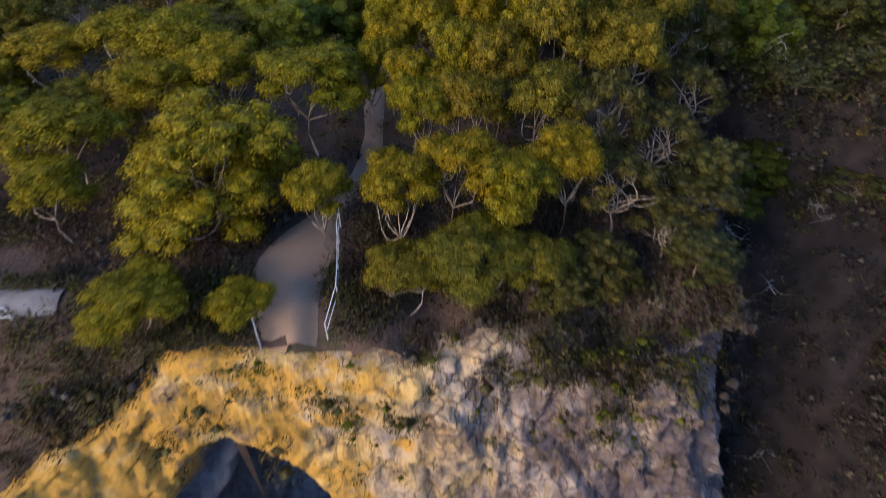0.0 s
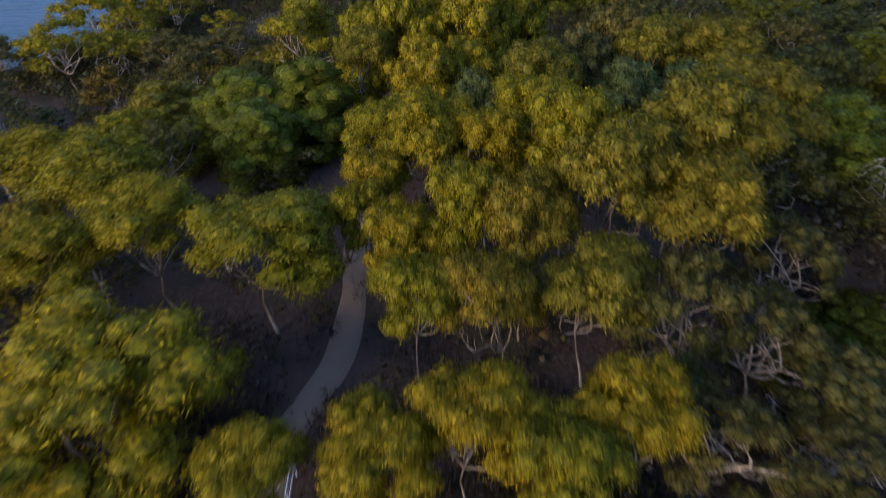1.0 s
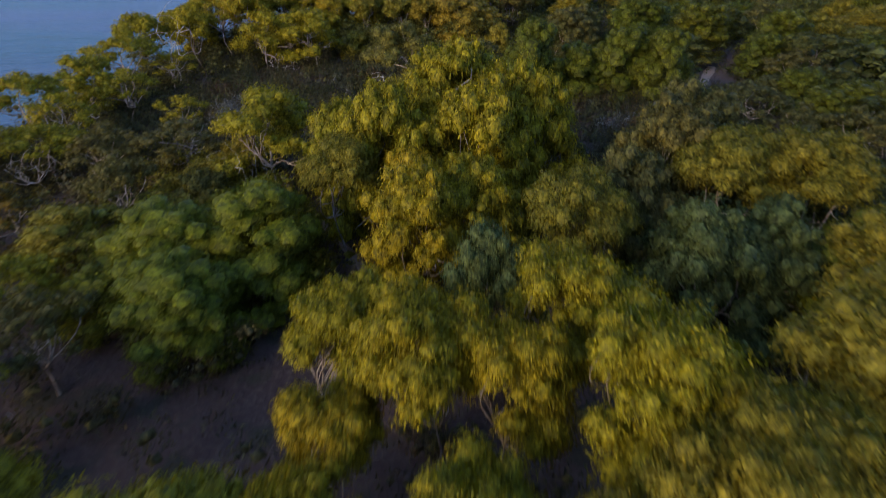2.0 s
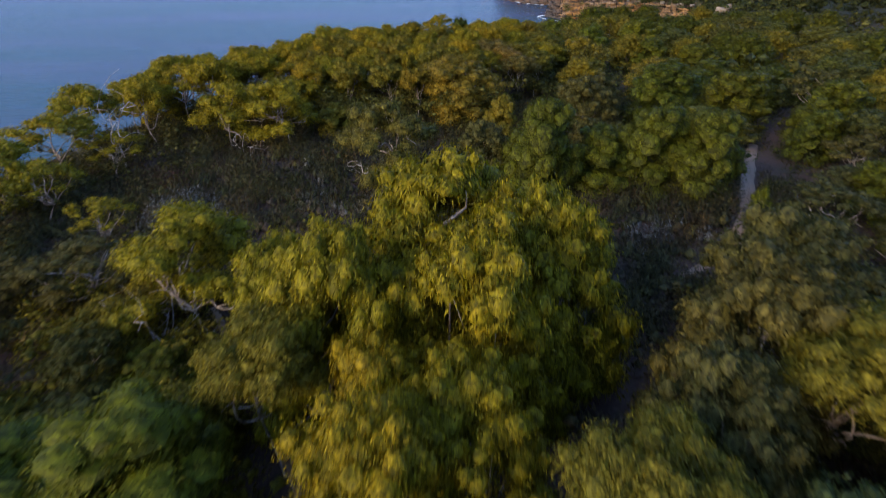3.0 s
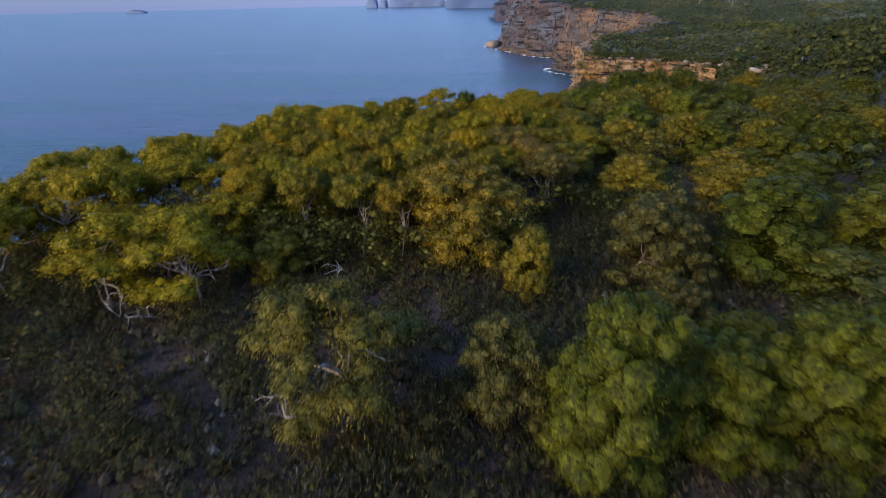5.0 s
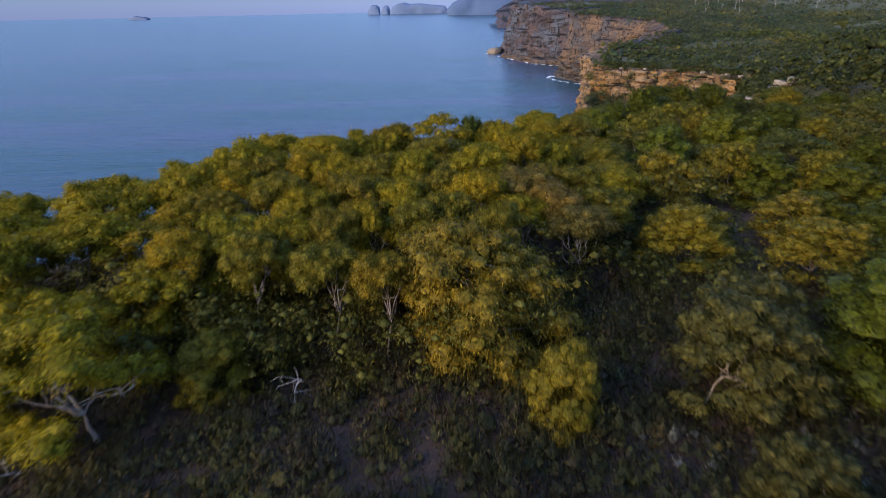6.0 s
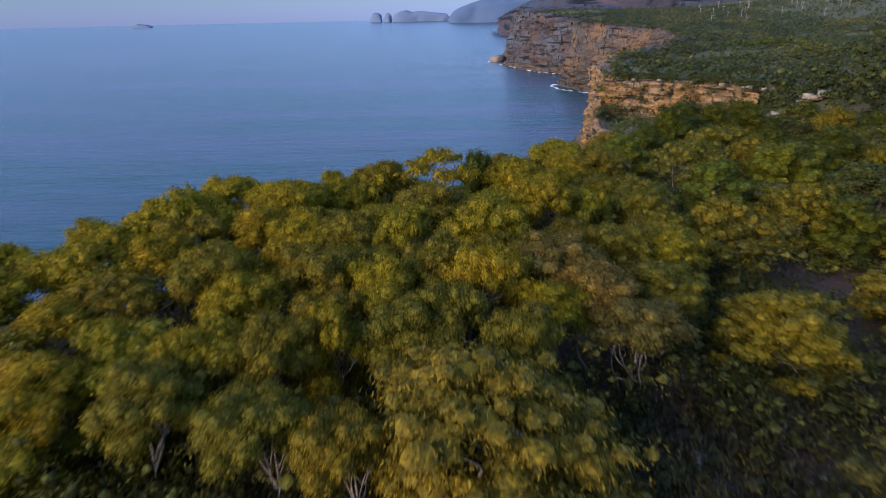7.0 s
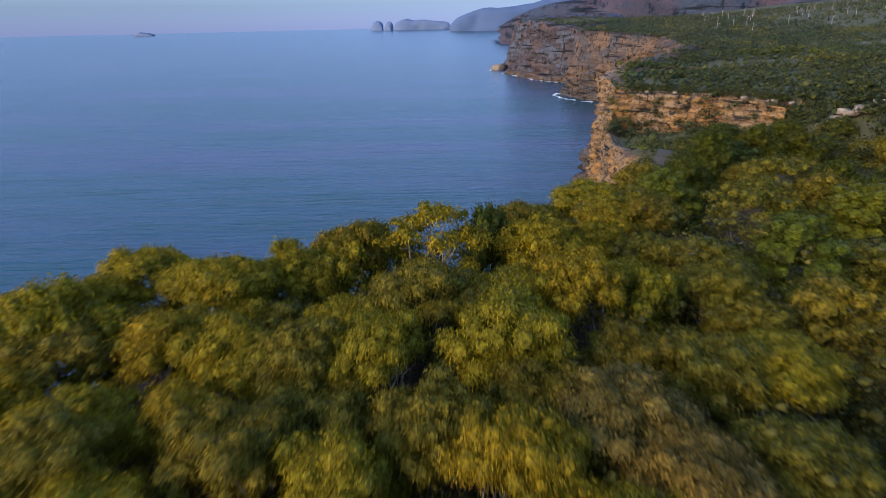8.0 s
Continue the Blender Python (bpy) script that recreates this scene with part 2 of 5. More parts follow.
def cave_rock_material():
    """Cream and ochre sandstone, whiter to the east, with deep orange stains, speckle and fine cracks."""
    m, t, b = material("ochre_sandstone", 0.9)
    co = t.nodes.new("ShaderNodeTexCoord")
    sep = t.nodes.new("ShaderNodeSeparateXYZ")
    t.links.new(co.outputs["Object"], sep.inputs[0])
    along = t.nodes.new("ShaderNodeMapRange")
    along.inputs["From Min"].default_value, along.inputs["From Max"].default_value = -10, 6
    along.inputs["To Min"].default_value, along.inputs["To Max"].default_value = -0.2, 0.2
    t.links.new(sep.outputs[0], along.inputs["Value"])

    def drifted(fac):
        add = t.nodes.new("ShaderNodeMath")
        t.links.new(fac, add.inputs[0])
        t.links.new(along.outputs[0], add.inputs[1])
        return add.outputs[0]

    col = mix(t, ramp(t, drifted(noise_node(t, 0.3, 6)), (0.4, (0, 0, 0)), (0.6, (1, 1, 1))), (0.56, 0.37, 0.14), (0.37, 0.3, 0.262))
    stain = ramp(t, drifted(noise_node(t, 0.45, 6, (1, 1, 1.4))), (0.36, (1, 1, 1)), (0.45, (0, 0, 0)))
    col = mix(t, stain, col, (0.5, 0.275, 0.05))
    grime = noise_node(t, 0.8, 8, (1, 1, 0.8), 0.65)
    col = mix(t, ramp(t, grime, (0.55, (0, 0, 0)), (0.66, (1, 1, 1))), col, (0.2, 0.135, 0.1))
    wash = noise_node(t, 0.42, 6, (1, 1, 0.7), 0.6)       # purple-brown earth washed over the paler eastern rock
    col = mix(t, ramp(t, drifted(wash), (0.55, (0, 0, 0)), (0.68, (1, 1, 1))), col, (0.13, 0.098, 0.1))
    speck = noise_node(t, 6.0, 8, (1, 1, 1.3), 0.7)
    col = mix(t, ramp(t, speck, (0.58, (0, 0, 0)), (0.72, (1, 1, 1))), col, (0.19, 0.14, 0.115))
    col = mix(t, ramp(t, speck, (0.3, (1, 1, 1)), (0.42, (0, 0, 0))), col, (0.36, 0.29, 0.235))
    warp = t.nodes.new("ShaderNodeVectorMath")
    warp.operation = "MULTIPLY_ADD"
    wob = t.nodes.new("ShaderNodeTexNoise")
    wob.inputs["Scale"].default_value, wob.inputs["Detail"].default_value = 1.3, 5
    t.links.new(co.outputs["Object"], wob.inputs["Vector"])
    t.links.new(wob.outputs["Color"], warp.inputs[0])
    warp.inputs[1].default_value = (0.9, 0.9, 0.9)
    t.links.new(co.outputs["Object"], warp.inputs[2])
    crack = t.nodes.new("ShaderNodeTexVoronoi")
    crack.feature = "DISTANCE_TO_EDGE"
    crack.inputs["Scale"].default_value = 1.1
    t.links.new(warp.outputs[0], crack.inputs["Vector"])
    gate = ramp(t, drifted(noise_node(t, 0.5, 4)), (0.42, (0, 0, 0)), (0.58, (1, 1, 1)))
    thin = mix(t, 1.0, ramp(t, crack.outputs["Distance"], (0.0, (1, 1, 1)), (0.09, (0, 0, 0))), gate, "MULTIPLY")
    col = mix(t, thin, col, (0.07, 0.05, 0.05))
    run = noise_node(t, 3.4, 6, (1, 1, 0.16), 0.65)        # wash lines down the face
    col = mix(t, ramp(t, run, (0.5, (0, 0, 0)), (0.75, (1, 1, 1))), col, (0.2, 0.13, 0.06))
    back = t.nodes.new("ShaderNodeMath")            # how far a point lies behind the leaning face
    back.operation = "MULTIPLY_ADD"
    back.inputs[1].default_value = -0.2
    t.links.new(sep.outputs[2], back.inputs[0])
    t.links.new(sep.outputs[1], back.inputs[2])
    deep = t.nodes.new("ShaderNodeMapRange")        # the rock turns grey inside the cave
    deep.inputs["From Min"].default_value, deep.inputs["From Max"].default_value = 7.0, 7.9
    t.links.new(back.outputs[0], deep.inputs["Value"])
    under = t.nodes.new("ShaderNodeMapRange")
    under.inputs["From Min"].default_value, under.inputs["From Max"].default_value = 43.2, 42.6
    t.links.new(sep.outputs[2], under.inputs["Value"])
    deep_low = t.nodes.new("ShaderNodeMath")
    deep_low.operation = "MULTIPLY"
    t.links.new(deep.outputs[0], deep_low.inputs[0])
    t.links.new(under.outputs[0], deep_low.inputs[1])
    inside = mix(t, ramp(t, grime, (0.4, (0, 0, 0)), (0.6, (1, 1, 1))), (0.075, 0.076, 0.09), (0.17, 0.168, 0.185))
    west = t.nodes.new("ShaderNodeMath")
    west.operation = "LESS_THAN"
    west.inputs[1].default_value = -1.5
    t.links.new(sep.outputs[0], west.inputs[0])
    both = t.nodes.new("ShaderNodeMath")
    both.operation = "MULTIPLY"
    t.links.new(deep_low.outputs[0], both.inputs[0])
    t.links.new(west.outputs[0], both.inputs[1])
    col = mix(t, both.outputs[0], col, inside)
    t.links.new(col, b.inputs["Base Color"])
    bump(t, b, mix(t, 0.6, speck, run), 1.0, 0.22)
    return m


def sea_material():
    """Open water: teal and blue bands mixed by noise, long wind streaks and a low swell."""
    m, t, b = material("sea_water", 0.12)
    b.inputs["Specular IOR Level"].default_value = 0.145
    swell = noise_node(t, 0.012, 5, (1, 5, 1))
    chop = noise_node(t, 0.16, 5, (0.4, 2.4, 1))
    rolls = noise_node(t, 0.03, 5, (0.3, 2.6, 1), 0.6)
    col = mix(t, ramp(t, swell, (0.38, (0, 0, 0)), (0.62, (1, 1, 1))), (0.004, 0.048, 0.06), (0.016, 0.062, 0.1))
    streak = noise_node(t, 0.05, 6, (1, 7, 1), 0.65)
    col = mix(t, ramp(t, streak, (0.47, (0, 0, 0)), (0.62, (1, 1, 1))), col, (0.024, 0.066, 0.115))
    # broad lilac bands: sheen of the dusk sky painted into the base colour
    col = mix(t, ramp(t, noise_node(t, 0.004, 4, (0.5, 2.2, 1)), (0.45, (0, 0, 0)), (0.62, (1, 1, 1))), col, (0.042, 0.06, 0.125))
    t.links.new(col, b.inputs["Base Color"])
    r = t.nodes.new("ShaderNodeMapRange")
    r.inputs["To Min"].default_value, r.inputs["To Max"].default_value = 0.06, 0.36
    t.links.new(streak, r.inputs["Value"])
    t.links.new(r.outputs[0], b.inputs["Roughness"])
    bump(t, b, mix(t, 0.6, chop, rolls), 0.85, 2.8)
    return m


def plain(name, rough, a, b_, scale):
    m, t, b = material(name, rough)
    n = noise_node(t, scale, 5)
    t.links.new(ramp(t, n, (0.35, a), (0.65, b_)), b.inputs["Base Color"])
    bump(t, b, n, 0.3, 0.05)
    return m


BARK = bark_material()
DEADWOOD = plain("bleached_dead_wood", 0.8, (0.22, 0.195, 0.18), (0.44, 0.4, 0.375), 3.0)
SOIL = ground_material()
# near-black earth: the gully's shade is put into this colour
GULLY_SHADE = plain("gully_shade_earth", 0.9, (0.008, 0.006, 0.006), (0.026, 0.019, 0.018), 0.8)
TRACK = track_material()
PAVED = plain("worn_grey_paving", 0.9, (0.12, 0.113, 0.117), (0.18, 0.172, 0.176), 1.4)
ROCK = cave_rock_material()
ROCK_FAR = rock_material("weathered_orange_sandstone", (0.3, 0.16, 0.052), (0.25, 0.165, 0.095), (0.06, 0.05, 0.046), 0.55, 3.5)
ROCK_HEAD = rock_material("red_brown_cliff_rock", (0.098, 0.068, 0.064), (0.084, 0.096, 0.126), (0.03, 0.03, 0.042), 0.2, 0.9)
ROCK_MID = rock_material("dark_banded_sea_rock", (0.16, 0.095, 0.053), (0.078, 0.07, 0.07), (0.03, 0.028, 0.032), 0.25, 2.6)
STONE = plain("pale_boulder_stone", 0.9, (0.13, 0.105, 0.085), (0.27, 0.23, 0.19), 1.5)
SEA = sea_material()
FOAM = plain("white_surf", 0.7, (0.6, 0.66, 0.7), (0.85, 0.87, 0.88), 0.4)
STEEL = plain("galvanised_fence_steel", 0.45, (0.38, 0.42, 0.48), (0.55, 0.58, 0.62), 6.0)
# far shores: aerial haze is painted into these base colours
HAZE_NEAR = rock_material("far_cliffs_haze_tint", (0.1, 0.07, 0.085), (0.05, 0.066, 0.1), (0.034, 0.046, 0.074), 0.03, 0.25)
HAZE_FAR = plain("far_hills_haze_tint", 1.0, (0.064, 0.105, 0.2), (0.078, 0.12, 0.215), 0.004)
HAZE_PALE = plain("far_rock_pale_haze_tint", 1.0, (0.105, 0.15, 0.25), (0.118, 0.163, 0.263), 0.004)
HAZE_FAINT = plain("far_rock_faint_haze_tint", 1.0, (0.12, 0.155, 0.23), (0.13, 0.165, 0.24), 0.004)

# ---------------------------------------------------------------- the lie of the land (sea at 0)
WEST = [(-33, 92), (-34, 80), (-36, 65), (-44, 45), (-58, 20), (-75, -20), (-85, -160), (-45, -160), (-38, -60), (-30, -15), (-21, 8)]
RIM = [(-16.5, 13.2), (-13, 14.6), (-10.3, 15.2), (-5.4, 15.6), (-1.7, 15.5), (1.9, 16.6), (6, 15.8), (10.2, 16.2)]
GULLY = [(11.4, 18.5), (12.2, 23), (13.2, 27.5)]
PIT_EAST = [(12.0, 15.4), (13.5, 12), (15.5, 4), (19, -12), (24, -50), (30, -160)]
EAST = [(2600, -160), (3200, 3600), (900, 3600), (330, 1400), (130, 1160)]
HEAD = [(88, 1078), (91, 1040), (102, 995), (99, 960), (115, 910), (121, 885), (142, 856), (163, 842), (184, 806)]
MID = [(128, 745), (107, 690), (126, 648), (160, 600), (150, 500), (92, 390), (60, 320), (46, 275), (40.5, 254)]
COVE = [(39.5, 246), (37, 236), (34, 216), (31, 196), (27, 178), (22, 160), (14, 143), (5, 131), (-4, 124), (-11, 118.5), (-17, 113), (-23, 108.5), (-31, 103)]
LAND = np.array(WEST + RIM + PIT_EAST + EAST + HEAD + MID + COVE, float)
SCARP = [(41.5, 253), (52, 246), (61, 240), (67, 231), (71, 222)]

COVE_EDGE = [(42.5, 254), (39.5, 246), (37, 236), (34, 216), (31, 196), (27, 178), (22, 160), (14, 143)]
HOLLOW = np.array([(x + 2.6, y + 3.4) for x, y in SCARP] + [(100, 190), (90, 150), (20, 150), (20, 250)])


def to_line(x, y, pts, closed=False):
    """Distance to a line of points."""
    pts = np.asarray(pts, float)
    best = np.full(np.shape(x), 1e9)
    for (ax, ay), (bx, by) in zip(pts, np.roll(pts, -1, 0) if closed else pts[1:]):
        dx, dy = bx - ax, by - ay
        s = np.clip(((x - ax) * dx + (y - ay) * dy) / (dx * dx + dy * dy), 0, 1)
        best = np.minimum(best, np.hypot(x - ax - s * dx, y - ay - s * dy))
    return best


def within(x, y, pts):
    inside = np.zeros(np.shape(x), bool)
    for (ax, ay), (bx, by) in zip(pts, np.roll(pts, -1, 0)):
        if ay != by:
            inside ^= ((ay > y) != (by > y)) & (x < (bx - ax) * (y - ay) / (by - ay) + ax)
    return inside


TRACK_MAIN = [(-6.1, 15.95), (-6.7, 17.6), (-7.0, 19.4), (-6.5, 22), (-5.8, 25), (-4.6, 28), (-4.5, 32), (-4.8, 36), (-4.2, 42), (-3.8, 46.5), (-4.7, 49.2), (-6, 51.3), (-7.7, 54.1), (-9.4, 57), (-11.5, 60)]
TRACK_WEST = [(-30, 19.5), (-23, 18.2), (-18, 17.9), (-16.2, 17.9)]
TRACK_EAST = [(12.8, 62.2), (15.1, 63.6), (17.7, 66.2), (19.6, 69.4), (21.1, 72.9), (23.2, 77.4), (25.8, 82.6), (27.4, 85.6)]


def land_height(x, y):
    """Height of the open ground, before the coast is cut."""
    h = 48.0 + 1.2 * smooth(20, 80, y) + 0.5 * fbm(x / 14, y / 14)
    h = h + 20 * smooth(320, 1050, y) + 45 * smooth(150, 900, x - 0.15 * y) * smooth(100, 600, y) + 2.5 * fbm(x / 90, y / 90) * smooth(150, 400, y)
    h = h - 6 * (1 - smooth(11.5, 17.6, y + 0.12 * (x + 10))) * smooth(-10.5, -14, x)
    sag = np.exp(-((x - 7) / 2.6) ** 2) + 0.35 * np.exp(-((x + 1.2) / 1.2) ** 2) + 0.22 * grain(x / 0.9, 3.1)
    h = h - (1.0 * smooth(2.6, 0.2, to_line(x, y, RIM)) + 2.4 * sag * smooth(5.5, 0.2, to_line(x, y, RIM))) * smooth(-13, -10, x)
    axis = 15.8 + 0.06 * (y - 20) + 0.8 * grain(y / 6, 2.2)
    bed = np.interp(y, [-30, 0, 16, 28, 36, 40], [2, 4, 10, 24, 40, 60])
    off = np.maximum(0, np.abs(x - axis) - 1.2)
    bank = 5.0 * np.minimum(off, 1.6) + (0.95 + 0.2 * grain(x / 4, y / 4)) * np.maximum(0, off - 1.6)
    chasm = bed + np.where(x < axis, 16.0 * off, bank) + 0.8 * fbm(x / 2, y / 2)
    h = np.where(y < 41, np.minimum(h, chasm), h)
    low = smooth(72, 20, to_line(x, y, SCARP)) * within(x, y, HOLLOW) * smooth(82, 64, x)
    return h - 10.5 * low * (0.68 + 0.32 * smooth(72, 50, x))


def ground_height(x, y):
    x, y = np.asarray(x, float), np.asarray(y, float)
    h = land_height(x, y)
    d = to_line(x, y, LAND, True)
    inside = within(x, y, LAND)
    h = h - 2.5 * smooth(34, 18, d) * smooth(300, 350, y)
    inset = 10 * smooth(255, 300, y)
    edge = 0.2 + 0.8 * smooth(30, 36, y)
    keep = np.where(inside, smooth(0.1, 0.1 + edge, d - inset), 0.0)
    return h * keep - 9 * (1 - keep)


xs = np.concatenate([np.arange(-320, -70, 12.0), np.arange(-70, -36, 2.0), np.arange(-36, 40, 0.8), np.arange(40, 110, 2.5), np.arange(110, 420, 9.0), np.arange(420, 3300, 75.0)])
ys = np.concatenate([np.arange(-200, -10, 12.0), np.arange(-10, 12, 1.5), np.arange(12, 20, 0.35), np.arange(20, 34, 0.7), np.arange(34, 145, 1.1), np.arange(145, 270, 2.5), np.arange(270, 1200, 9.0), np.arange(1200, 3700, 90.0)])
gx, gy = np.meshgrid(xs, ys)
gz = ground_height(gx, gy)
quads = grid_faces(*gx.shape)
fx, fy, fz = gx.ravel()[quads], gy.ravel()[quads], gz.ravel()[quads]
open_pit = ((fx > -32) & (fx < 12.6) & (fy > -16) & (fy < 30) & (fz < 30)).any(1)     # the rock face stands here
open_pit |= (fx.max(1) < 15) & (fx.min(1) > 10) & (fy.max(1) < 27) & (fy.min(1) > -16) & (fz.max(1) - fz.min(1) > 5)
ground = part("ground", shaded(mesh_np("ground", np.stack([gx, gy, gz], -1).reshape(-1, 3), quads[~open_pit])), SOIL)
# ground in and round the gully takes the shade-darkened earth
ground.data.materials.append(GULLY_SHADE)
in_gully_shade = (fx.mean(1) > 11.5) & (fx.mean(1) < 48) & (fy.mean(1) < 46)
ground.data.polygons.foreach_set("material_index", in_gully_shade[~open_pit].astype(np.int32))
tagged(ground, "brown leaf-litter ground of the wooded clifftop", "ground", kind="structure")

# sea: one sheet to the horizon, lifting gently far out so that its edge lies at eye height
rad = np.concatenate([np.linspace(20, 1500, 60), np.linspace(1560, 4700, 40)])
ang = np.linspace(0, 2 * np.pi, 145)
rr, aa = np.meshgrid(rad, ang)
lift = 62.0 * smooth(1500, 6900, rr) / 0.6377
sea = part("water", shaded(mesh_np("water", np.stack([rr * np.cos(aa), 60 + rr * np.sin(aa), lift], -1).reshape(-1, 3), grid_faces(*rr.shape))), SEA)
tagged(sea, "calm blue sea at dusk below the cliffs", "sea", kind="structure")


def resample(pts, step):
    pts = np.asarray(pts, float)
    s = np.concatenate([[0], np.cumsum(np.hypot(*np.diff(pts[:, :2], axis=0).T))])
    t = np.linspace(0, s[-1], max(2, int(s[-1] / step)))
    return np.stack([np.interp(t, s, pts[:, k]) for k in range(pts.shape[1])], -1), t


def facets(u, v, cell, seed):
    """Broken blocks: flat pieces of uneven tilt and height, about one cell across."""
    u, v = np.broadcast_arrays(u / cell, v / cell)
    iu, iv = np.floor(u).astype(np.int64), np.floor(v).astype(np.int64)
    best, out = np.full(u.shape, 1e9), np.zeros(u.shape)
    for a in (-1, 0, 1):
        for b in (-1, 0, 1):
            cu, cv = iu + a, iv + b
            k = np.full(u.shape, seed, np.int64)
            du, dv = u - cu - 0.5 - 0.45 * lattice(cu, cv, k), v - cv - 0.5 - 0.45 * lattice(cu, cv, k + 11)
            d = du * du + dv * dv
            h = 0.5 * lattice(cu, cv, k + 23) + 0.9 * lattice(cu, cv, k + 31) * du + 0.9 * lattice(cu, cv, k + 43) * dv
            out, best = np.where(d < best, h, out), np.minimum(d, best)
    return out


def cliff(name, label, pts, foot, step, layer, out, mat, lean=0.05, hollow=None, lip=2.0, seed=0.0, rough=1.0, sunk=False, broken=None, squash=1.5):
    """A rock face under a line of (x, y, top) points, its open side to the right of the line's run:
    beds of uneven depth, buttresses and cracks; hollow scoops out a cave."""
    line, along = resample(pts, step)
    n = len(line)
    tang = np.gradient(line[:, :2], axis=0)
    k = max(1, int(3 / step))
    tang = np.stack([np.convolve(np.pad(tang[:, i], k, mode="edge"), np.ones(2 * k + 1) / (2 * k + 1), "valid") for i in (0, 1)], -1)
    tang /= np.linalg.norm(tang, axis=1)[:, None]
    normal = np.stack([tang[:, 1], -tang[:, 0]], -1)
    rows = int((line[:, 2].max() - foot) / (step * 0.8)) + 2
    f = np.linspace(0, 1, rows)[:, None]
    top = line[:, 2] + 0.3 * layer * rough * fbm(along / (5 * layer) + seed, seed, 0)
    z = top[None] * (1 - f) + foot * f
    depth = top[None] - z
    bed = np.floor(z / layer + 0.6 * grain(along / (layer * 9), 3.3 + seed)[None] + 0.25 * grain(along[None] / layer, z / layer))
    ledge = lattice(bed.astype(np.int64), np.floor(along[None] / (layer * 5) + 2 * lattice(bed.astype(np.int64), 1 + 0 * bed.astype(np.int64), 5)).astype(np.int64), int(seed) + 3 + 0 * bed.astype(np.int64))
    push = lean * depth + out * (0.55 * ledge + 1.2 * fbm(along / (layer * 6) + seed, z / (layer * 10)) + 0.45 * fbm(along / layer, z / layer + seed, 0, 5) * rough)
    u, v = along[None] + 0.3 * layer * fbm(along[None] / (2 * layer), z / (2 * layer), 3.0), squash * z + 0.3 * layer * fbm(along[None] / (2 * layer), z / (2 * layer), 7.0)
    push = push + out * (1.0 * facets(u, v, 2.6 * layer, 5) + 0.55 * facets(u, v, 1.2 * layer, 6) + 0.3 * facets(u, v, 0.6 * layer, 7))
    push = push - 1.5 * out * np.clip(0.25 - np.abs(grain(along / (layer * 3.2) + 9, z / (layer * 14) + seed)), 0, 1) * 4 * 0.25
    if broken is not None:                          # blocky rock: broken gives its roughness along the line
        much = np.interp(line[:, 0], *broken)[None]
        u, v = along[None] + 0.5 * fbm(along[None] / 2, z / 2, 3.0), z * 0.8 + 0.35 * along[None] + 0.5 * fbm(along[None] / 2, z / 2, 7.0)
        push = lean * depth + 0.5 * fbm(along[None] / 5 + seed, z / 6, 0, 2) + much * (0.75 * facets(u, v, 2.1, 1) + 0.42 * facets(u, v, 0.95, 2) + 0.2 * facets(u, v, 0.45, 3)) + 0.05 * fbm(along[None] / 0.5, z / 0.5)
        bent = along[None] + 0.9 * fbm(along[None] / 3, z / 3, 5.0)
        push = push + 0.5 * np.abs(grain(bent / 1.5, z / 11 + 2.0)) + 0.2 * np.abs(grain(bent / 0.6, z / 7 + 5.0))      # flutes washed down the face
    push = push * smooth(-0.3 * layer, 0.6 * layer, depth)
    if hollow:
        for hx, hz, hw, hh, hd in hollow:
            q = np.abs((line[:, 0][None] + 0.5 * fbm(z / 1.7, hx) - hx) / hw) ** 1.25 + np.abs((z - hz) / hh) ** 1.25      # a pointed arch
            push = push - hd * smooth(1.15, 0.55, q)
    px = line[:, 0][None] + normal[:, 0][None] * push
    py = line[:, 1][None] + normal[:, 1][None] * push
    ledges = []
    for q in (1.0, 0.8, 0.6, 0.4, 0.2):
        bx, by = line[:, 0] - normal[:, 0] * lip * q, line[:, 1] - normal[:, 1] * lip * q
        bz = (top if sunk else land_height(bx, by) - 0.15) * q + top * (1 - q) + 0.12 * layer * fbm(bx / layer, by / layer)
        ledges.append(np.stack([bx, by, bz], -1))
    ledges.insert(0, ledges[0] - np.array([0, 0, 1.5 * lip]))
    grid = np.concatenate([np.stack(ledges), np.stack([px, py, z], -1)])
    ob = part(name, mesh_np(name, grid.reshape(-1, 3), grid_faces(rows + 6, n)[:, ::-1]), mat)
    return tagged(ob, label, "cliff", kind="structure")


def topped(pts, *tops):
    """Adds heights to a line of plan points."""
    return [(x, y, z) for (x, y), z in zip(pts, tops)]


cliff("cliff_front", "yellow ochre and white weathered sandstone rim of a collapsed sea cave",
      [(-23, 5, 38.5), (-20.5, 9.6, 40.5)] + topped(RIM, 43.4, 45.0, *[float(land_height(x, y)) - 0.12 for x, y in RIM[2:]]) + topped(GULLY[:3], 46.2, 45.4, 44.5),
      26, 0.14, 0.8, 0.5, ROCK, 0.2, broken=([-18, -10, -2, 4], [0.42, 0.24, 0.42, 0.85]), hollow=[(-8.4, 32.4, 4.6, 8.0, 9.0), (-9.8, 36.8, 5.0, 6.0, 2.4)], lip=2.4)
cliff("cliff_scarp", "orange banded sandstone scarp above the wooded slope",
      [(78, 348, 51), (64, 330, 50.5), (47, 290, 50), (44.5, 268, 49.2), (42.5, 254.5, 48.6)] + topped(SCARP[1:], 48.6, 48.3, 48, 47.4), 6, 0.45, 1.2, 1.1, ROCK_FAR, 0.05, lip=6, seed=5, squash=2.2)
WEST_EDGE = COVE[6:] + WEST[:6]
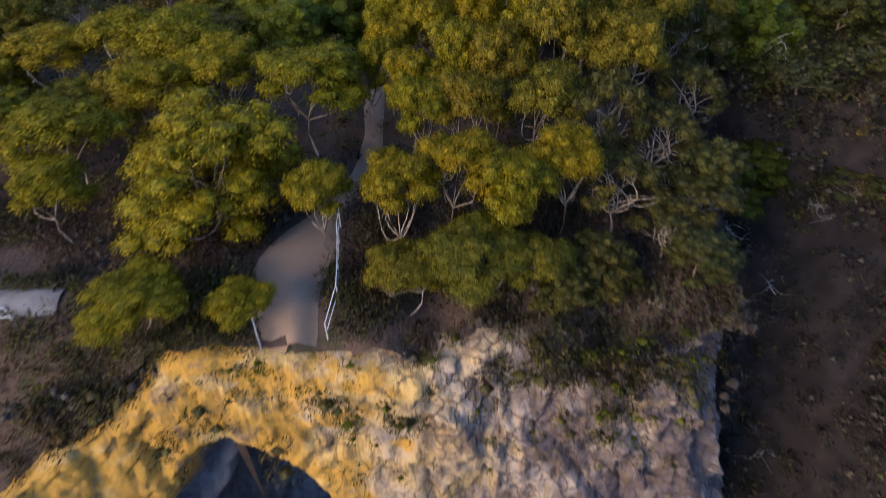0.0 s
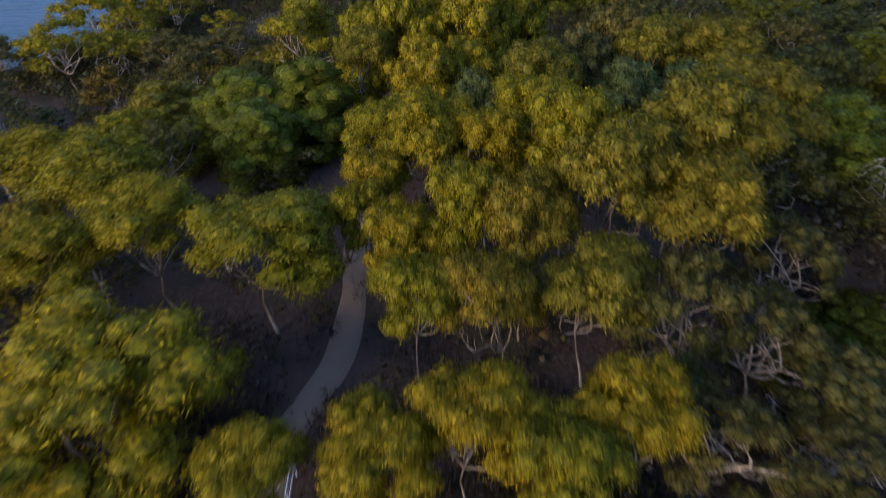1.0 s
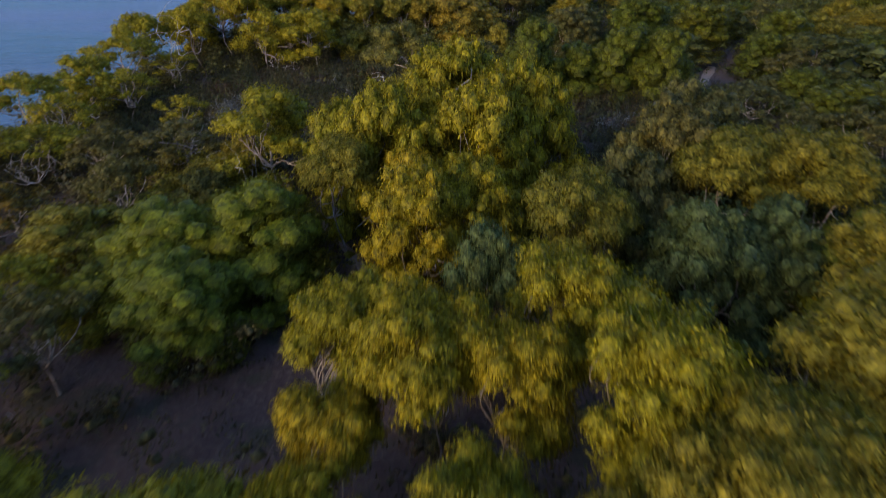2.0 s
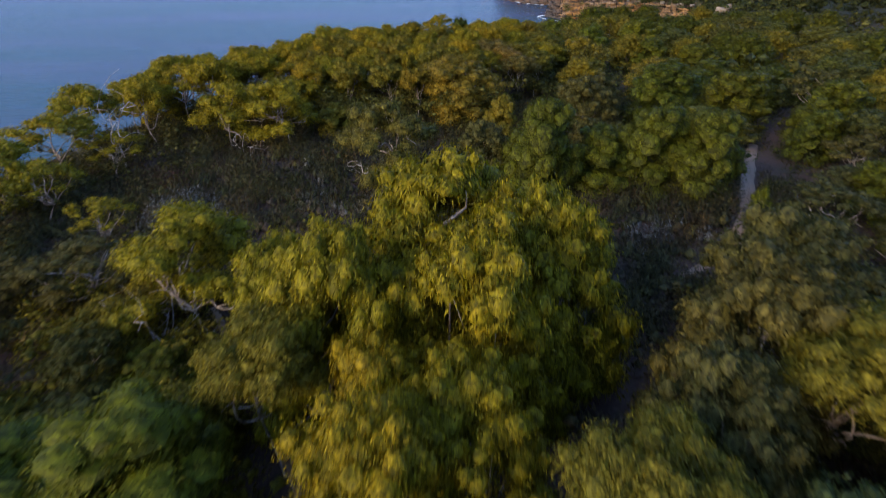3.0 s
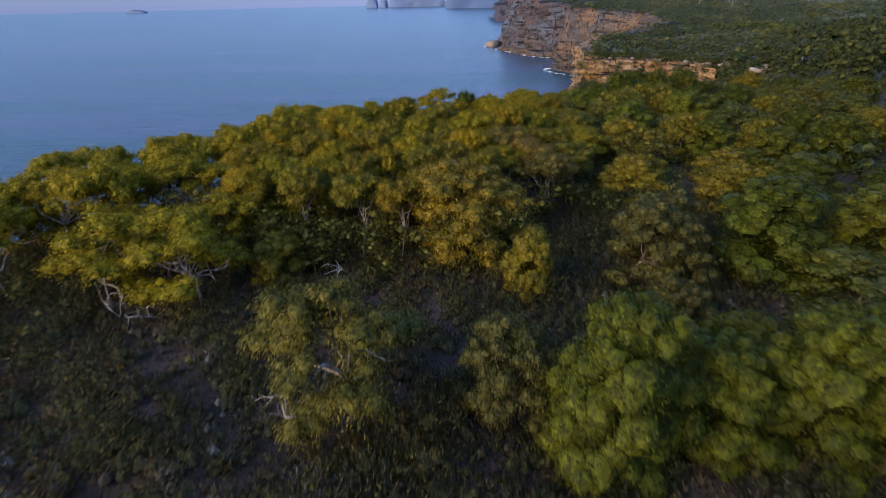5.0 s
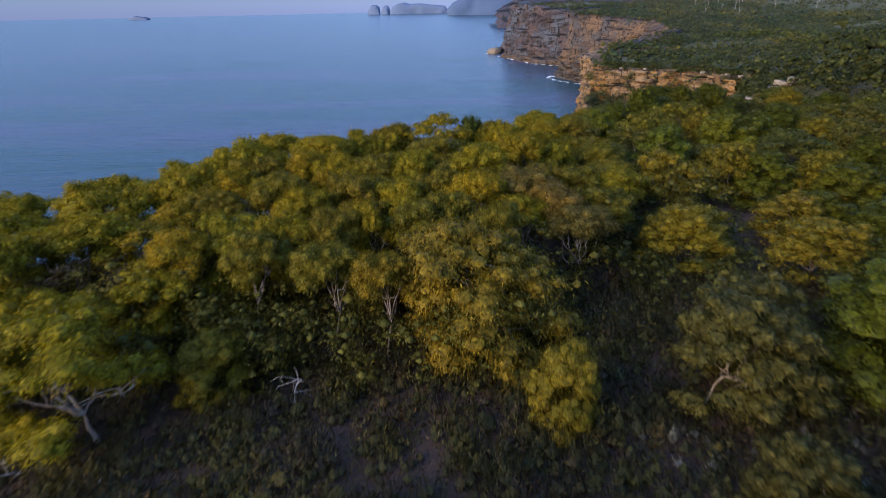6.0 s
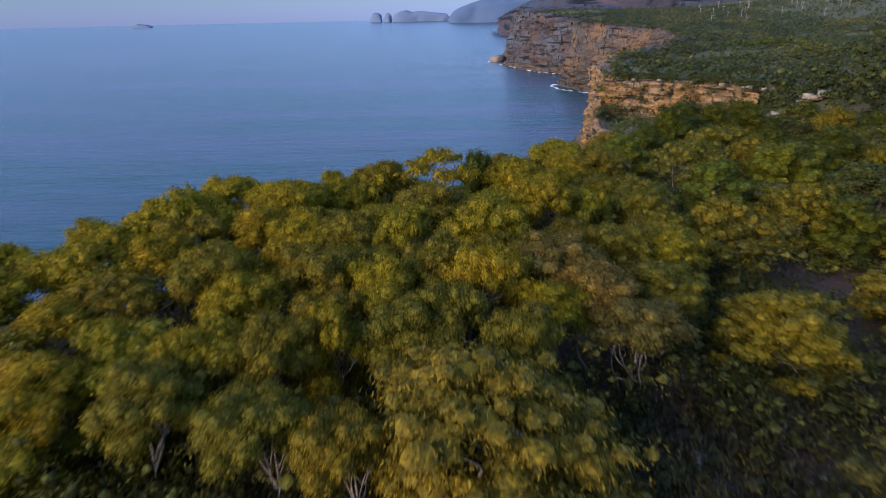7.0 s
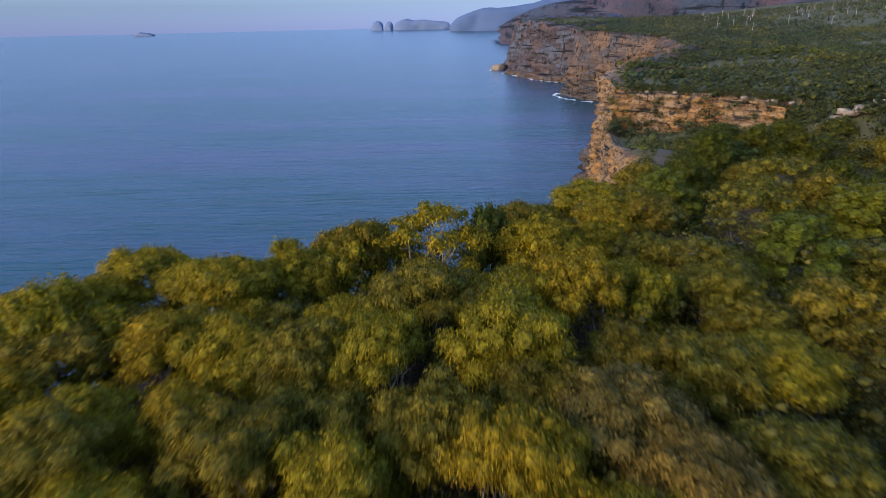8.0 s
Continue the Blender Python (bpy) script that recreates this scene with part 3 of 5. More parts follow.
cliff("cliff_west", "brown sandstone sea cliff below the clifftop wood",
      topped(WEST_EDGE, *[float(land_height(x, y)) - 0.3 for x, y in WEST_EDGE]), -2, 1.6, 2.0, 1.2, ROCK_MID, 0.08, lip=2.5, seed=14)
cliff("cliff_cove", "steep banded sandstone edge of the wooded cove", topped(COVE_EDGE, 44, 41, 40, 41, 43, 45, 47, 48), -2, 0.9, 1.6, 0.9, ROCK_FAR, 0.1, lip=3, seed=8)
cliff("cliff_middle", "orange-topped sandstone cliff with a dark rock foot in the sea",
      topped([(86, 304), MID[6], MID[5], MID[4], MID[3], MID[2], MID[1], MID[0], HEAD[-1]], 50, 50, 50, 48, 47, 30, 21, 30, 47)[::-1], -2, 1.5, 3, 3.0, ROCK_MID, 0.22, lip=9, seed=11)
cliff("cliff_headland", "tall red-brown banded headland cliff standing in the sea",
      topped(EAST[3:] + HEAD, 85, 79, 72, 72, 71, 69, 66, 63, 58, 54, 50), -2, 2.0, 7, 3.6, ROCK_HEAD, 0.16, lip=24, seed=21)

cliff("cliff_shelf", "low red-brown rock shelf washed by the sea below the headland",
      [(70, 1000, 3), (80, 955, 5), (92, 903, 6), (100, 870, 6), (122, 838, 6), (150, 820, 5), (172, 790, 5)], -3, 1.6, 2.5, 2.0, ROCK_MID, 0.5, lip=24, seed=31, sunk=True)


def ribbon(name, label, pts, width, wobble, mat=TRACK):
    """A worn track laid on the ground."""
    line, along = resample(pts, 0.6)
    for _ in range(3):
        line[1:-1] = (line[:-2] + 2 * line[1:-1] + line[2:]) / 4
    tang = np.gradient(line[:, :2], axis=0)
    tang /= np.linalg.norm(tang, axis=1)[:, None]
    across = np.linspace(-1, 1, 9)
    w = width(along) / 2 * (1 + wobble * grain(along / 1.7, 4.4))
    x = line[:, 0][:, None] + tang[:, 1][:, None] * across * w[:, None]
    y = line[:, 1][:, None] - tang[:, 0][:, None] * across * w[:, None]
    z = np.maximum(ground_height(x, y), land_height(x, y) - 0.6) + 0.09 - 0.12 * np.abs(across) ** 4
    ob = part(name, shaded(mesh_np(name, np.stack([x, y, z], -1).reshape(-1, 3), grid_faces(len(line), 9))), mat)
    return tagged(ob, label, "path", kind="structure")


ribbon("path_main", "pale gravel walking track ending at the lookout", TRACK_MAIN, lambda s: 2.9 + 0.8 * smooth(0.5, 2.6, s) - 2.4 * smooth(3.9, 8.8, s) - 0.75 * smooth(20, 30, s), 0.16)
ribbon("path_west", "pale grey paved walking track beside a railing", TRACK_WEST, lambda s: 1.2 + 0 * s, 0.1, PAVED)
ribbon("path_east", "narrow sandy foot track through the heath", TRACK_EAST, lambda s: 0.45 + 0.6 * smooth(0, 4, s), 0.25)

# ---------------------------------------------------------------- plants
def ball(level):
    bm = bmesh.new()
    bmesh.ops.create_icosphere(bm, subdivisions=level, radius=1)
    v = np.array([p.co[:] for p in bm.verts])
    f = np.array([[p.index for p in q.verts] for q in bm.faces])
    bm.free()
    return v, f


BALL0, BALL1 = ball(1), ball(2)
OCTA = (np.array([(1, 0, 0), (0, 1, 0), (-1, 0, 0), (0, -1, 0), (0, 0, 1), (0, 0, -1)], float), np.array([(0, 1, 4), (1, 2, 4), (2, 3, 4), (3, 0, 4), (1, 0, 5), (2, 1, 5), (3, 2, 5), (0, 3, 5)]))


def tube(path, radii, sides=6):
    """A tapering limb along a path."""
    path, radii = np.asarray(path, float), np.asarray(radii, float)
    tang = np.gradient(path, axis=0)
    tang /= np.linalg.norm(tang, axis=1)[:, None] + 1e-9
    ref = np.where(np.abs(tang[:, 2:3]) > 0.9, [[1.0, 0, 0]], [[0, 0, 1.0]])
    u = np.cross(tang, ref)
    u /= np.linalg.norm(u, axis=1)[:, None]
    w = np.cross(tang, u)
    a = np.linspace(0, 2 * np.pi, sides, endpoint=False)
    ring = path[:, None] + radii[:, None, None] * (np.cos(a)[None, :, None] * u[:, None] + np.sin(a)[None, :, None] * w[:, None])
    n = len(path)
    i = np.arange(n * sides).reshape(n, sides)
    j = np.roll(i, -1, 1)
    return ring.reshape(-1, 3), np.stack([i[:-1], j[:-1], j[1:], i[1:]], -1).reshape(-1, 4)


def limb(r, a, b, thick, bend=0.25, steps=7, sides=6, sag=0.0):
    """A winding limb from a to b."""
    a, b = np.asarray(a, float), np.asarray(b, float)
    t = np.linspace(0, 1, steps)[:, None]
    span = np.linalg.norm(b - a)
    side = r.normal(size=(2, 3)) * bend * span * 0.5
    path = a + (b - a) * t + np.sin(np.pi * t) * side[0] + np.sin(2 * np.pi * t) * side[1] * 0.5
    path[:, 2] += (np.sin(np.pi * t) * sag * span)[:, 0]
    return tube(path, thick * (1 - 0.75 * t[:, 0]), sides), path


def lumps(o, phase):
    """How far a billow's uneven surface stands out in each direction."""
    return 1 + 0.28 * grain(o[:, 0] * 1.9 + phase, o[:, 1] * 1.9, o[:, 2] * 1.9) + 0.2 * grain(o[:, 0] * 4.3, o[:, 1] * 4.3 + phase, o[:, 2] * 4.3)


def leaves_on(r, centre, radius, count, length, width, droop, flat=0.8, low=-0.45, up=0.25, face=None, phase=0.0):
    """Pointed leaves on the outside of a clump: corners, faces and soft normals."""
    z = r.uniform(low, 1, count)
    a = r.uniform(0, 2 * np.pi, count)
    s = np.sqrt(np.clip(1 - z * z, 0, 1))
    o = np.stack([s * np.cos(a), s * np.sin(a), z], -1)
    p = centre + o * radius * np.array([1, 1, flat]) * (1.0 if face is None else lumps(o, phase)[:, None]) * r.uniform(0.66, 1.13, (count, 1))
    d = o * 0.4 + np.array([0, 0, -droop]) + r.normal(size=(count, 3)) * 0.45
    d /= np.linalg.norm(d, axis=1)[:, None]
    w = np.cross(d, o + r.normal(size=(count, 3)) * 0.6)
    w /= np.linalg.norm(w, axis=1)[:, None] + 1e-9
    ln = length * r.uniform(0.6, 1.35, (count, 1))
    wd = width * r.uniform(0.7, 1.3, (count, 1))
    v = np.stack([p - w * wd * 0.5, p + w * wd * 0.5, p + d * ln], 1)
    n = o + 0.6 * r.normal(size=(count, 3)) + np.array([0, 0, up])
    if face is not None:
        n = n + 0.55 * face
    return v.reshape(-1, 3), np.arange(count * 3).reshape(-1, 3), np.repeat(n, 3, 0)


def foliage_mesh(name, r, clumps, density, length, width, droop, core=BALL1, core_size=0.56, flat=0.74, low=-0.5, up=0.25):
    """Leaf clumps, (centre, radius) or (centre, radius, outward), each an uneven core hung with leaves; leaves take the light as their clump does."""
    tris, normals = [], []
    v, f = core
    for c, rad, *face in clumps:
        face = face[0] if face else None
        phase = r.uniform(0, 90)
        if core_size:
            skin = c + v * (1 + 0.15 * r.normal(size=(len(v), 1)) if face is None else lumps(v, phase)[:, None]) * rad * core_size * np.array([1, 1, flat])
            soft = v + 0.25 * r.normal(size=v.shape) + np.array([0, 0, up]) + (0 if face is None else 0.55 * face)
            tris.append((skin[f].reshape(-1, 3), np.arange(3 * len(f)).reshape(-1, 3)))       # every face a tone of its own
            normals.append(soft[f].reshape(-1, 3))
        lv, lf, n = leaves_on(r, c, rad, max(6, int(density * rad * rad)), length, width, droop, flat, low, up, face, phase)
        tris.append((lv, lf))
        normals.append(n)
    n = np.concatenate(normals)
    n /= np.linalg.norm(n, axis=1)[:, None]
    me = shaded(mesh_np(name, *merge(tris)))
    me.normals_split_custom_set_from_vertices(n.tolist())
    return me


# how a crown is made: billows, their least and most radius, tufts beside each, height of the crown's rim and how far it wraps down
CROWN = {"spreading": (17, 0.55, 0.98, 3, 0.6, 0.5), "open": (15, 0.46, 0.8, 3, 0.5, 0.55), "dome": (30, 0.62, 1.04, 3, 0.2, 0.8),
         "round": (24, 0.86, 1.3, 3, 0.06, 0.95), "great": (52, 0.55, 0.92, 3, 0.1, 0.9), "umbrella": (14, 0.78, 1.25, 4, 0.64, 0.6), "sparse": (15, 0.55, 0.9, 4, 0.6, 0.7), "lobed": (10, 0.8, 1.2, 5, 0.22, 0.8), "pointed": (26, 0.4, 0.66, 2, 0.15, 1.0)}


def tree_form(seed, form, lod=0):
    """Corners and faces of wood and leaves for a tree with a crown 6 m across, about 6 m high, an umbrella 9.6 m: limbs that carry billows, billows made of leaf clumps."""
    r = np.random.default_rng(seed)
    H, R = (9.6 if form in ("umbrella", "sparse") else 6.0), 3.0
    count, small, large, each, rim, wrap = CROWN[form]
    clumps, wood = [], []
    fork = np.array([r.uniform(-0.3, 0.3), r.uniform(-0.3, 0.3), H * {"spreading": 0.28, "open": 0.28, "umbrella": 0.34, "sparse": 0.4, "lobed": 0.3}.get(form, 0.2)])
    wood.append(limb(r, (0, 0, -0.8), fork, 0.1 if form == "round" else 0.15, 0.12, 5, 8)[0])
    lean = r.normal(size=2) * 0.12
    for i in range(count):
        u = (i + 0.35) / count
        a = i * 2.39996 + r.uniform(-0.3, 0.3) + seed
        slope = 1 - (1 + 0.15 * wrap) * u                           # 1 at the crown's middle, about 0 at its rim
        q = (R - 0.62) * math.sqrt(max(0.02, 1 - max(0, slope) ** 2)) * r.uniform(0.86, 1.1)
        if form == "pointed":
            q = (R - 0.4) * (u ** 0.8)
        q *= 1 + 0.14 * math.sin(3 * a + seed) + 0.08 * math.sin(5 * a)
        z = H * (rim + (0.87 - rim) * max(0, slope) ** {"spreading": 0.62, "open": 0.62, "umbrella": 0.62, "sparse": 0.6, "lobed": 0.7, "dome": 0.75, "pointed": 1.0}.get(form, 0.85)) + r.uniform(-0.38, 0.32)
        c = np.array([q * math.cos(a) + lean[0] * z, q * math.sin(a) + lean[1] * z, z])
        face = np.array([math.cos(a) * q / R, math.sin(a) * q / R, 0.5 + max(0, slope)])
        face /= np.linalg.norm(face) * (0.6 if form == "round" else 1.0)
        size = r.uniform(small, large)
        w, path = limb(r, fork, c - face * 0.3 * size, 0.075, 0.28, 8, 5)
        bough = [w] if form != "round" and i % (2 if form in ("open", "umbrella", "sparse", "lobed") else 3) == 0 else []
        clumps.append((c, size * 0.92, face))
        for k in range(each):
            b = k * 2.39996 + r.uniform(-0.5, 0.5) + a
            o = np.array([math.cos(b), math.sin(b), r.uniform(-0.55, 0.5)]) + 0.45 * face
            p = c + o / np.linalg.norm(o) * size * r.uniform(0.7, 1.0)
            clumps.append((p, size * r.uniform(0.38, 0.6), face))
            if lod == 0 and form in ("spreading", "open", "umbrella", "sparse", "lobed") and bough:
                bough.append(limb(r, path[r.integers(4, 8)], p, 0.03, 0.25, 6, 3)[0])
        if form in ("open", "sparse", "lobed") or (form in ("spreading", "umbrella") and i % 3 == 0):
            e = path[r.integers(3, 7)] + r.normal(size=3) * np.array([0.5, 0.5, 0.35])
            bough.append(limb(r, path[r.integers(2, 6)], e, 0.04, 0.3, 8, 4)[0])
        if bough:
            wood.append(merge(bough))
    span = np.array([c[:2] for c, q, _ in clumps])
    shift = np.append(-(span.max(0) + span.min(0)) / 2, 0)
    clumps = [(c + shift, q, o) for c, q, o in clumps]
    wood = [(v + shift * np.clip(v[:, 2:] / 2, 0, 1), f) for v, f in wood]
    high = max(c[2] + 0.72 * q for c, q, _ in clumps)
    broad = sorted(math.hypot(c[0], c[1]) + 0.9 * q for c, q, _ in clumps)[-max(4, len(clumps) // 12)]
    fit = np.array([1.06 * R / broad, 1.06 * R / broad, H / high])
    clumps = [(c * fit, q * 1.05, o) for c, q, o in clumps]
    wood = [(v * fit, f) for v, f in wood]
    density, ln, wd = {"umbrella": (850, 0.18, 0.062), "sparse": (800, 0.18, 0.06), "lobed": (850, 0.15, 0.05), "spreading": (900, 0.15, 0.05), "open": (900, 0.15, 0.045), "dome": (760, 0.15, 0.052), "round": (700, 0.12, 0.05),
                       "great": (800, 0.17, 0.048), "pointed": (600, 0.19, 0.06)}[form]
    if lod == 1:
        density, ln, wd = density * 0.6, ln * 1.05, wd * 1.35
    if lod == 2:
        density, ln, wd = 430, 0.25, 0.075
    density, wd = 0.86 * density, 1.08 * wd
    droop = {"umbrella": 0.8, "sparse": 0.8, "lobed": 0.7, "spreading": 0.7, "open": 0.75, "dome": 0.8, "round": 0.15, "great": 1.0, "pointed": -0.7}[form]
    filled = {"umbrella": 0.62, "sparse": 0.5, "lobed": 0.6, "spreading": 0.62, "open": 0.55, "dome": 0.64, "round": 0.7, "great": 0.62, "pointed": 0.6}[form]
    if lod:
        wood = [merge(wood[:1] + wood[1::2])]
    return [shaded(mesh_np("trunk", *w)) for w in wood], foliage_mesh("crown", r, clumps, density, ln, wd, droop, BALL0 if lod == 2 else BALL1, filled * (0.82 if lod else 1.0), 1.15 if lod == 2 else 0.9, low=-0.65)


KINDS = {}
BUILT = {}


def tree_kind(key, seed, form, leaf, label):
    """One look of a kind of tree."""
    KINDS.setdefault(key, []).append((seed, form, leaf, label))


SPREAD = "spreading gum tree with clumped yellow-green crown and pale limbs"
DENSE = "dense gum tree with a golden-green drooping crown"
tree_kind("gold", 1, "spreading", LEAF_GOLD, SPREAD)
tree_kind("gold", 2, "spreading", LEAF_GOLD, SPREAD)
tree_kind("gold", 12, "dome", LEAF_GOLD, DENSE)
tree_kind("dome", 12, "dome", LEAF_GOLD, DENSE)
tree_kind("dome", 4, "dome", LEAF_GOLD, DENSE)
tree_kind("olive", 5, "spreading", LEAF_OLIVE, "gum tree with an olive-green clumped crown")
tree_kind("olive", 6, "dome", LEAF_OLIVE, "gum tree with a rounded olive-green crown")
tree_kind("green", 7, "round", LEAF_GREEN, "bushy tree with a dense fresh green rounded crown")
tree_kind("green", 8, "round", LEAF_GREEN, "bushy tree with a dense fresh green rounded crown")
tree_kind("fresh", 18, "round", LEAF_FRESH, "bushy tree with a dense bright green rounded crown")
tree_kind("bush", 19, "round", LEAF_OLIVE, "rounded golden-green bush in the heath")
tree_kind("grey", 9, "open", LEAF_GREY, "thin gum tree with grey-green leaves and bare pale branches")
tree_kind("soft_grey", 13, "dome", LEAF_GREY, "gum tree with a soft grey-green crown")
tree_kind("bare", 14, "open", LEAF_GOLD, "wind-bent gum with sparse yellow-green leaves and bleached limbs")
tree_kind("dark", 23, "dome", LEAF_DARK, "dark olive gum tree with a dense rounded crown")
tree_kind("dark", 24, "spreading", LEAF_DARK, "dark olive gum tree with a clumped crown")
tree_kind("great", 21, "great", LEAF_GOLD, "big old gum with a broad golden-green drooping crown")
tree_kind("great", 22, "great", LEAF_GOLD, "big old gum with a broad golden-green drooping crown")
for leaf, key, seeds, label in ((LEAF_RIM, "tall_gold", (31, 32, 33), "slender gum with a golden-green umbrella crown on pale limbs"), (LEAF_OLIVE, "tall_olive", (34, 35), "slender gum with an olive-green umbrella crown on pale limbs"),
                                (LEAF_BROWN, "tall_brown", (36,), "slender gum with a bronze-tinged umbrella crown")):
    for seed in seeds:
        tree_kind(key, seed, "umbrella", leaf, label)
tree_kind("lobed", 37, "lobed", LEAF_SAGE, "grey-green gum with separate leaf masses and bare pale branches")
tree_kind("lobed_gold", 38, "lobed", LEAF_GOLD, "golden-green gum with separate leaf masses and pale twisted limbs")
tree_kind("great_amber", 25, "great", LEAF_AMBER, "broad gum with a dense drooping amber-olive crown")
tree_kind("sparse", 39, "sparse", LEAF_RIM, "wind-bent rim gum with sparse yellow-green leaf tufts on pale limbs")
tree_kind("sparse", 40, "sparse", LEAF_RIM, "wind-bent rim gum with sparse yellow-green leaf tufts on pale limbs")
tree_kind("near_gold", 41, "umbrella", LEAF_GOLD, "gum with a golden-green umbrella crown and pale limbs near the lookout")
tree_kind("near_gold", 42, "umbrella", LEAF_GOLD, "gum with a golden-green umbrella crown and pale limbs near the lookout")
tree_kind("near_olive", 43, "umbrella", LEAF_OLIVE, "gum with an olive umbrella crown and pale limbs near the lookout")
tree_kind("blue_green", 44, "dome", LEAF_BLUE, "gum with a dense blue-green crown")
tree_kind("rust", 11, "pointed", LEAF_RUST, "bushy conifer-like tree with rust-tinged upright foliage")
tree_kind("far_olive", 15, "dome", LEAF_PLATEAU, "dark olive gum tree of the clifftop wood")
tree_kind("far_green", 16, "round", LEAF_GREEN, "green bushy tree of the clifftop wood")
tree_kind("far_gold", 17, "dome", LEAF_OLIVE, "yellow-green gum tree of the clifftop wood")

planted = []


def plant(key, x, y, top, wide):
    """Stands one tree on the ground: crown centre, height of its top and crown width."""
    own = np.random.default_rng(int(1000 * abs(x) + 7919 * abs(y)))
    seed, form, leaf, label = KINDS[key][int(own.integers(len(KINDS[key])))]
    lod = 2 if key.startswith("far") and (y > 135 or x > 32) else 1 if key.startswith("far") and x > 20 or abs(x) > (18 if 60 < y < 95 or x > 0 else 13) or y > 116 else 0
    foot = float(ground_height(x, y))
    if foot < 20:
        foot = float(land_height(x, y))
    if x < -8 and y > 78:           # taller along the seaward rim
        top += 0.25
    m = pose(x, y, foot, 0, 0, own.uniform(0, 360)) @ Matrix.Diagonal((wide / 6, wide / 6, max(2.0, top - foot) / (9.6 if form in ("umbrella", "sparse") else 6), 1))
    planted.append((x, y, wide))
    look_key = (key, seed, lod)
    if look_key in BUILT:
        was = BUILT[look_key].scale
        return copy_thing(BUILT[look_key], m @ Matrix.Diagonal((1 / was[0], 1 / was[1], 1 / was[2], 1)))
    tree = BUILT[look_key] = new("tree")
    wood, crown = tree_form(seed, form, lod)
    for k, w in enumerate(wood):
        part("limb" if k else "trunk", w, BARK, tree)
    part("crown", crown, leaf, tree)
    tree.matrix_basis = m
    return tagged(tree, label, "tree", "trees on the clifftop")


def grove(key, *trees):
    for t in trees:
        plant(key, *t)


# round the lookout
grove("gold", (-11.2, 23.4, 54.4, 8.4))
grove("near_gold", (-7.2, 29.6, 54.2, 6.2), (-11.8, 30.8, 54.4, 4.8), (-15.4, 34.9, 54.6, 5.8), (-19.4, 36.4, 54.2, 5.4), (-18.8, 25.8, 53.4, 5.6), (-24, 36, 53.4, 6), (-14.8, 29.0, 53.8, 4.2), (-17.4, 21.8, 52.4, 3.6), (-23.5, 28, 53, 5.4), (-26.5, 23, 53, 5))
grove("near_gold", (-5.3, 20.4, 52.7, 3.2), (-2.0, 20.6, 52.9, 3.4), (0.4, 21.6, 53.5, 3.8), (2.4, 20.4, 53.2, 3.6), (4.9, 21.8, 53.4, 3.6), (-12.0, 16.2, 50.6, 4.2), (-8.0, 16.4, 50.0, 2.8))
grove("near_gold", (-3.6, 37.4, 54.8, 3.8), (-0.9, 35.4, 56, 4.2), (3.4, 37.4, 56, 4.4), (-2, 29.6, 54, 3.6), (0.4, 30.4, 55.2, 3.8), (4.7, 33.2, 57, 4.6), (-1.4, 26.6, 53.8, 3.2), (-4, 31.2, 54, 2.6), (-3.4, 33.8, 54.2, 3.2), (1.6, 34.6, 55.6, 3.8))
grove("near_olive", (5.9, 30.4, 56.8, 4.4), (4.6, 26.2, 54.4, 3.8), (1, 26, 54.2, 3.4), (2.6, 29, 55.2, 3.6), (0.8, 17.8, 51.2, 4.4), (-1.8, 17.6, 50.6, 3.2), (3.2, 17.8, 50.8, 3.2), (10.2, 33, 57.2, 5.6), (14.2, 37.6, 56.4, 5.4), (8.6, 29, 55.8, 4.4), (4.9, 43.4, 55.6, 4.4), (-5.2, 49.4, 55.2, 4.2), (12.4, 47.6, 55.8, 5), (15.8, 47, 55.6, 5.2))
grove("dome", (-1.2, 45.4, 55.6, 4.8))
grove("grey", (7.4, 25.6, 54.4, 4.2), (7.2, 21.8, 52.2, 4.2), (10, 25.5, 52.6, 4.4), (11, 22, 50.6, 4.0), (9.2, 20.4, 50.2, 3.4), (13.2, 34.4, 54.6, 4.6), (12.4, 29.4, 53, 4.4))
grove("soft_grey", (6.4, 19.2, 50.2, 3.4), (4.4, 18, 49.6, 2.8), (10.6, 19.2, 49.0, 3.2), (11.8, 24.6, 51.4, 4.2), (8.4, 46.4, 55.6, 5))
grove("blue_green", (1.4, 40.6, 55.2, 4.0), (9.6, 42.2, 55.2, 5.4), (12.8, 43.6, 54.4, 5))
grove("fresh", (-13, 46.2, 53.8, 6.2), (-8.8, 45.6, 54.2, 6.4), (-10.8, 42.4, 53.4, 5.6), (17.4, 43, 54, 6.5), (21, 40, 53.5, 6), (-15.5, 44, 51.6, 4.5))
grove("grey", (24.9, 30.4, 44, 5), (27.5, 37, 51, 6), (22, 35.5, 50, 5))
grove("rust", (-22.5, 50.5, 53.2, 6))
grove("gold", (-29.5, 79, 54.4, 6), (-31, 86, 55, 5.6), (-30.5, 72.5, 54.2, 5.6), (-31, 66, 54.6, 5.6))
grove("bare", (-29, 57, 54.6, 6), (-27, 63, 53.8, 5), (-26, 71, 53.4, 5), (-19.6, 66, 52.6, 4))
# the big domed gum and the heath
grove("great", (-0.1, 55.0, 58.3, 8.4), (4.8, 54.2, 57.4, 6.0))
grove("dome", (-3.6, 51.2, 57.2, 5.2), (1.6, 51.8, 57.5, 6.0), (2.6, 54.6, 57.2, 5.0), (-5.4, 53.6, 55.6, 5.0), (-1.3, 47.8, 55.2, 4.2), (1.2, 47.0, 55.0, 5.0))
grove("lobed_gold", (-10.8, 57.6, 55.2, 7.2))
grove("soft_grey", (10.2, 50.0, 56.6, 6.4), (14.0, 54.0, 56.2, 7.0))
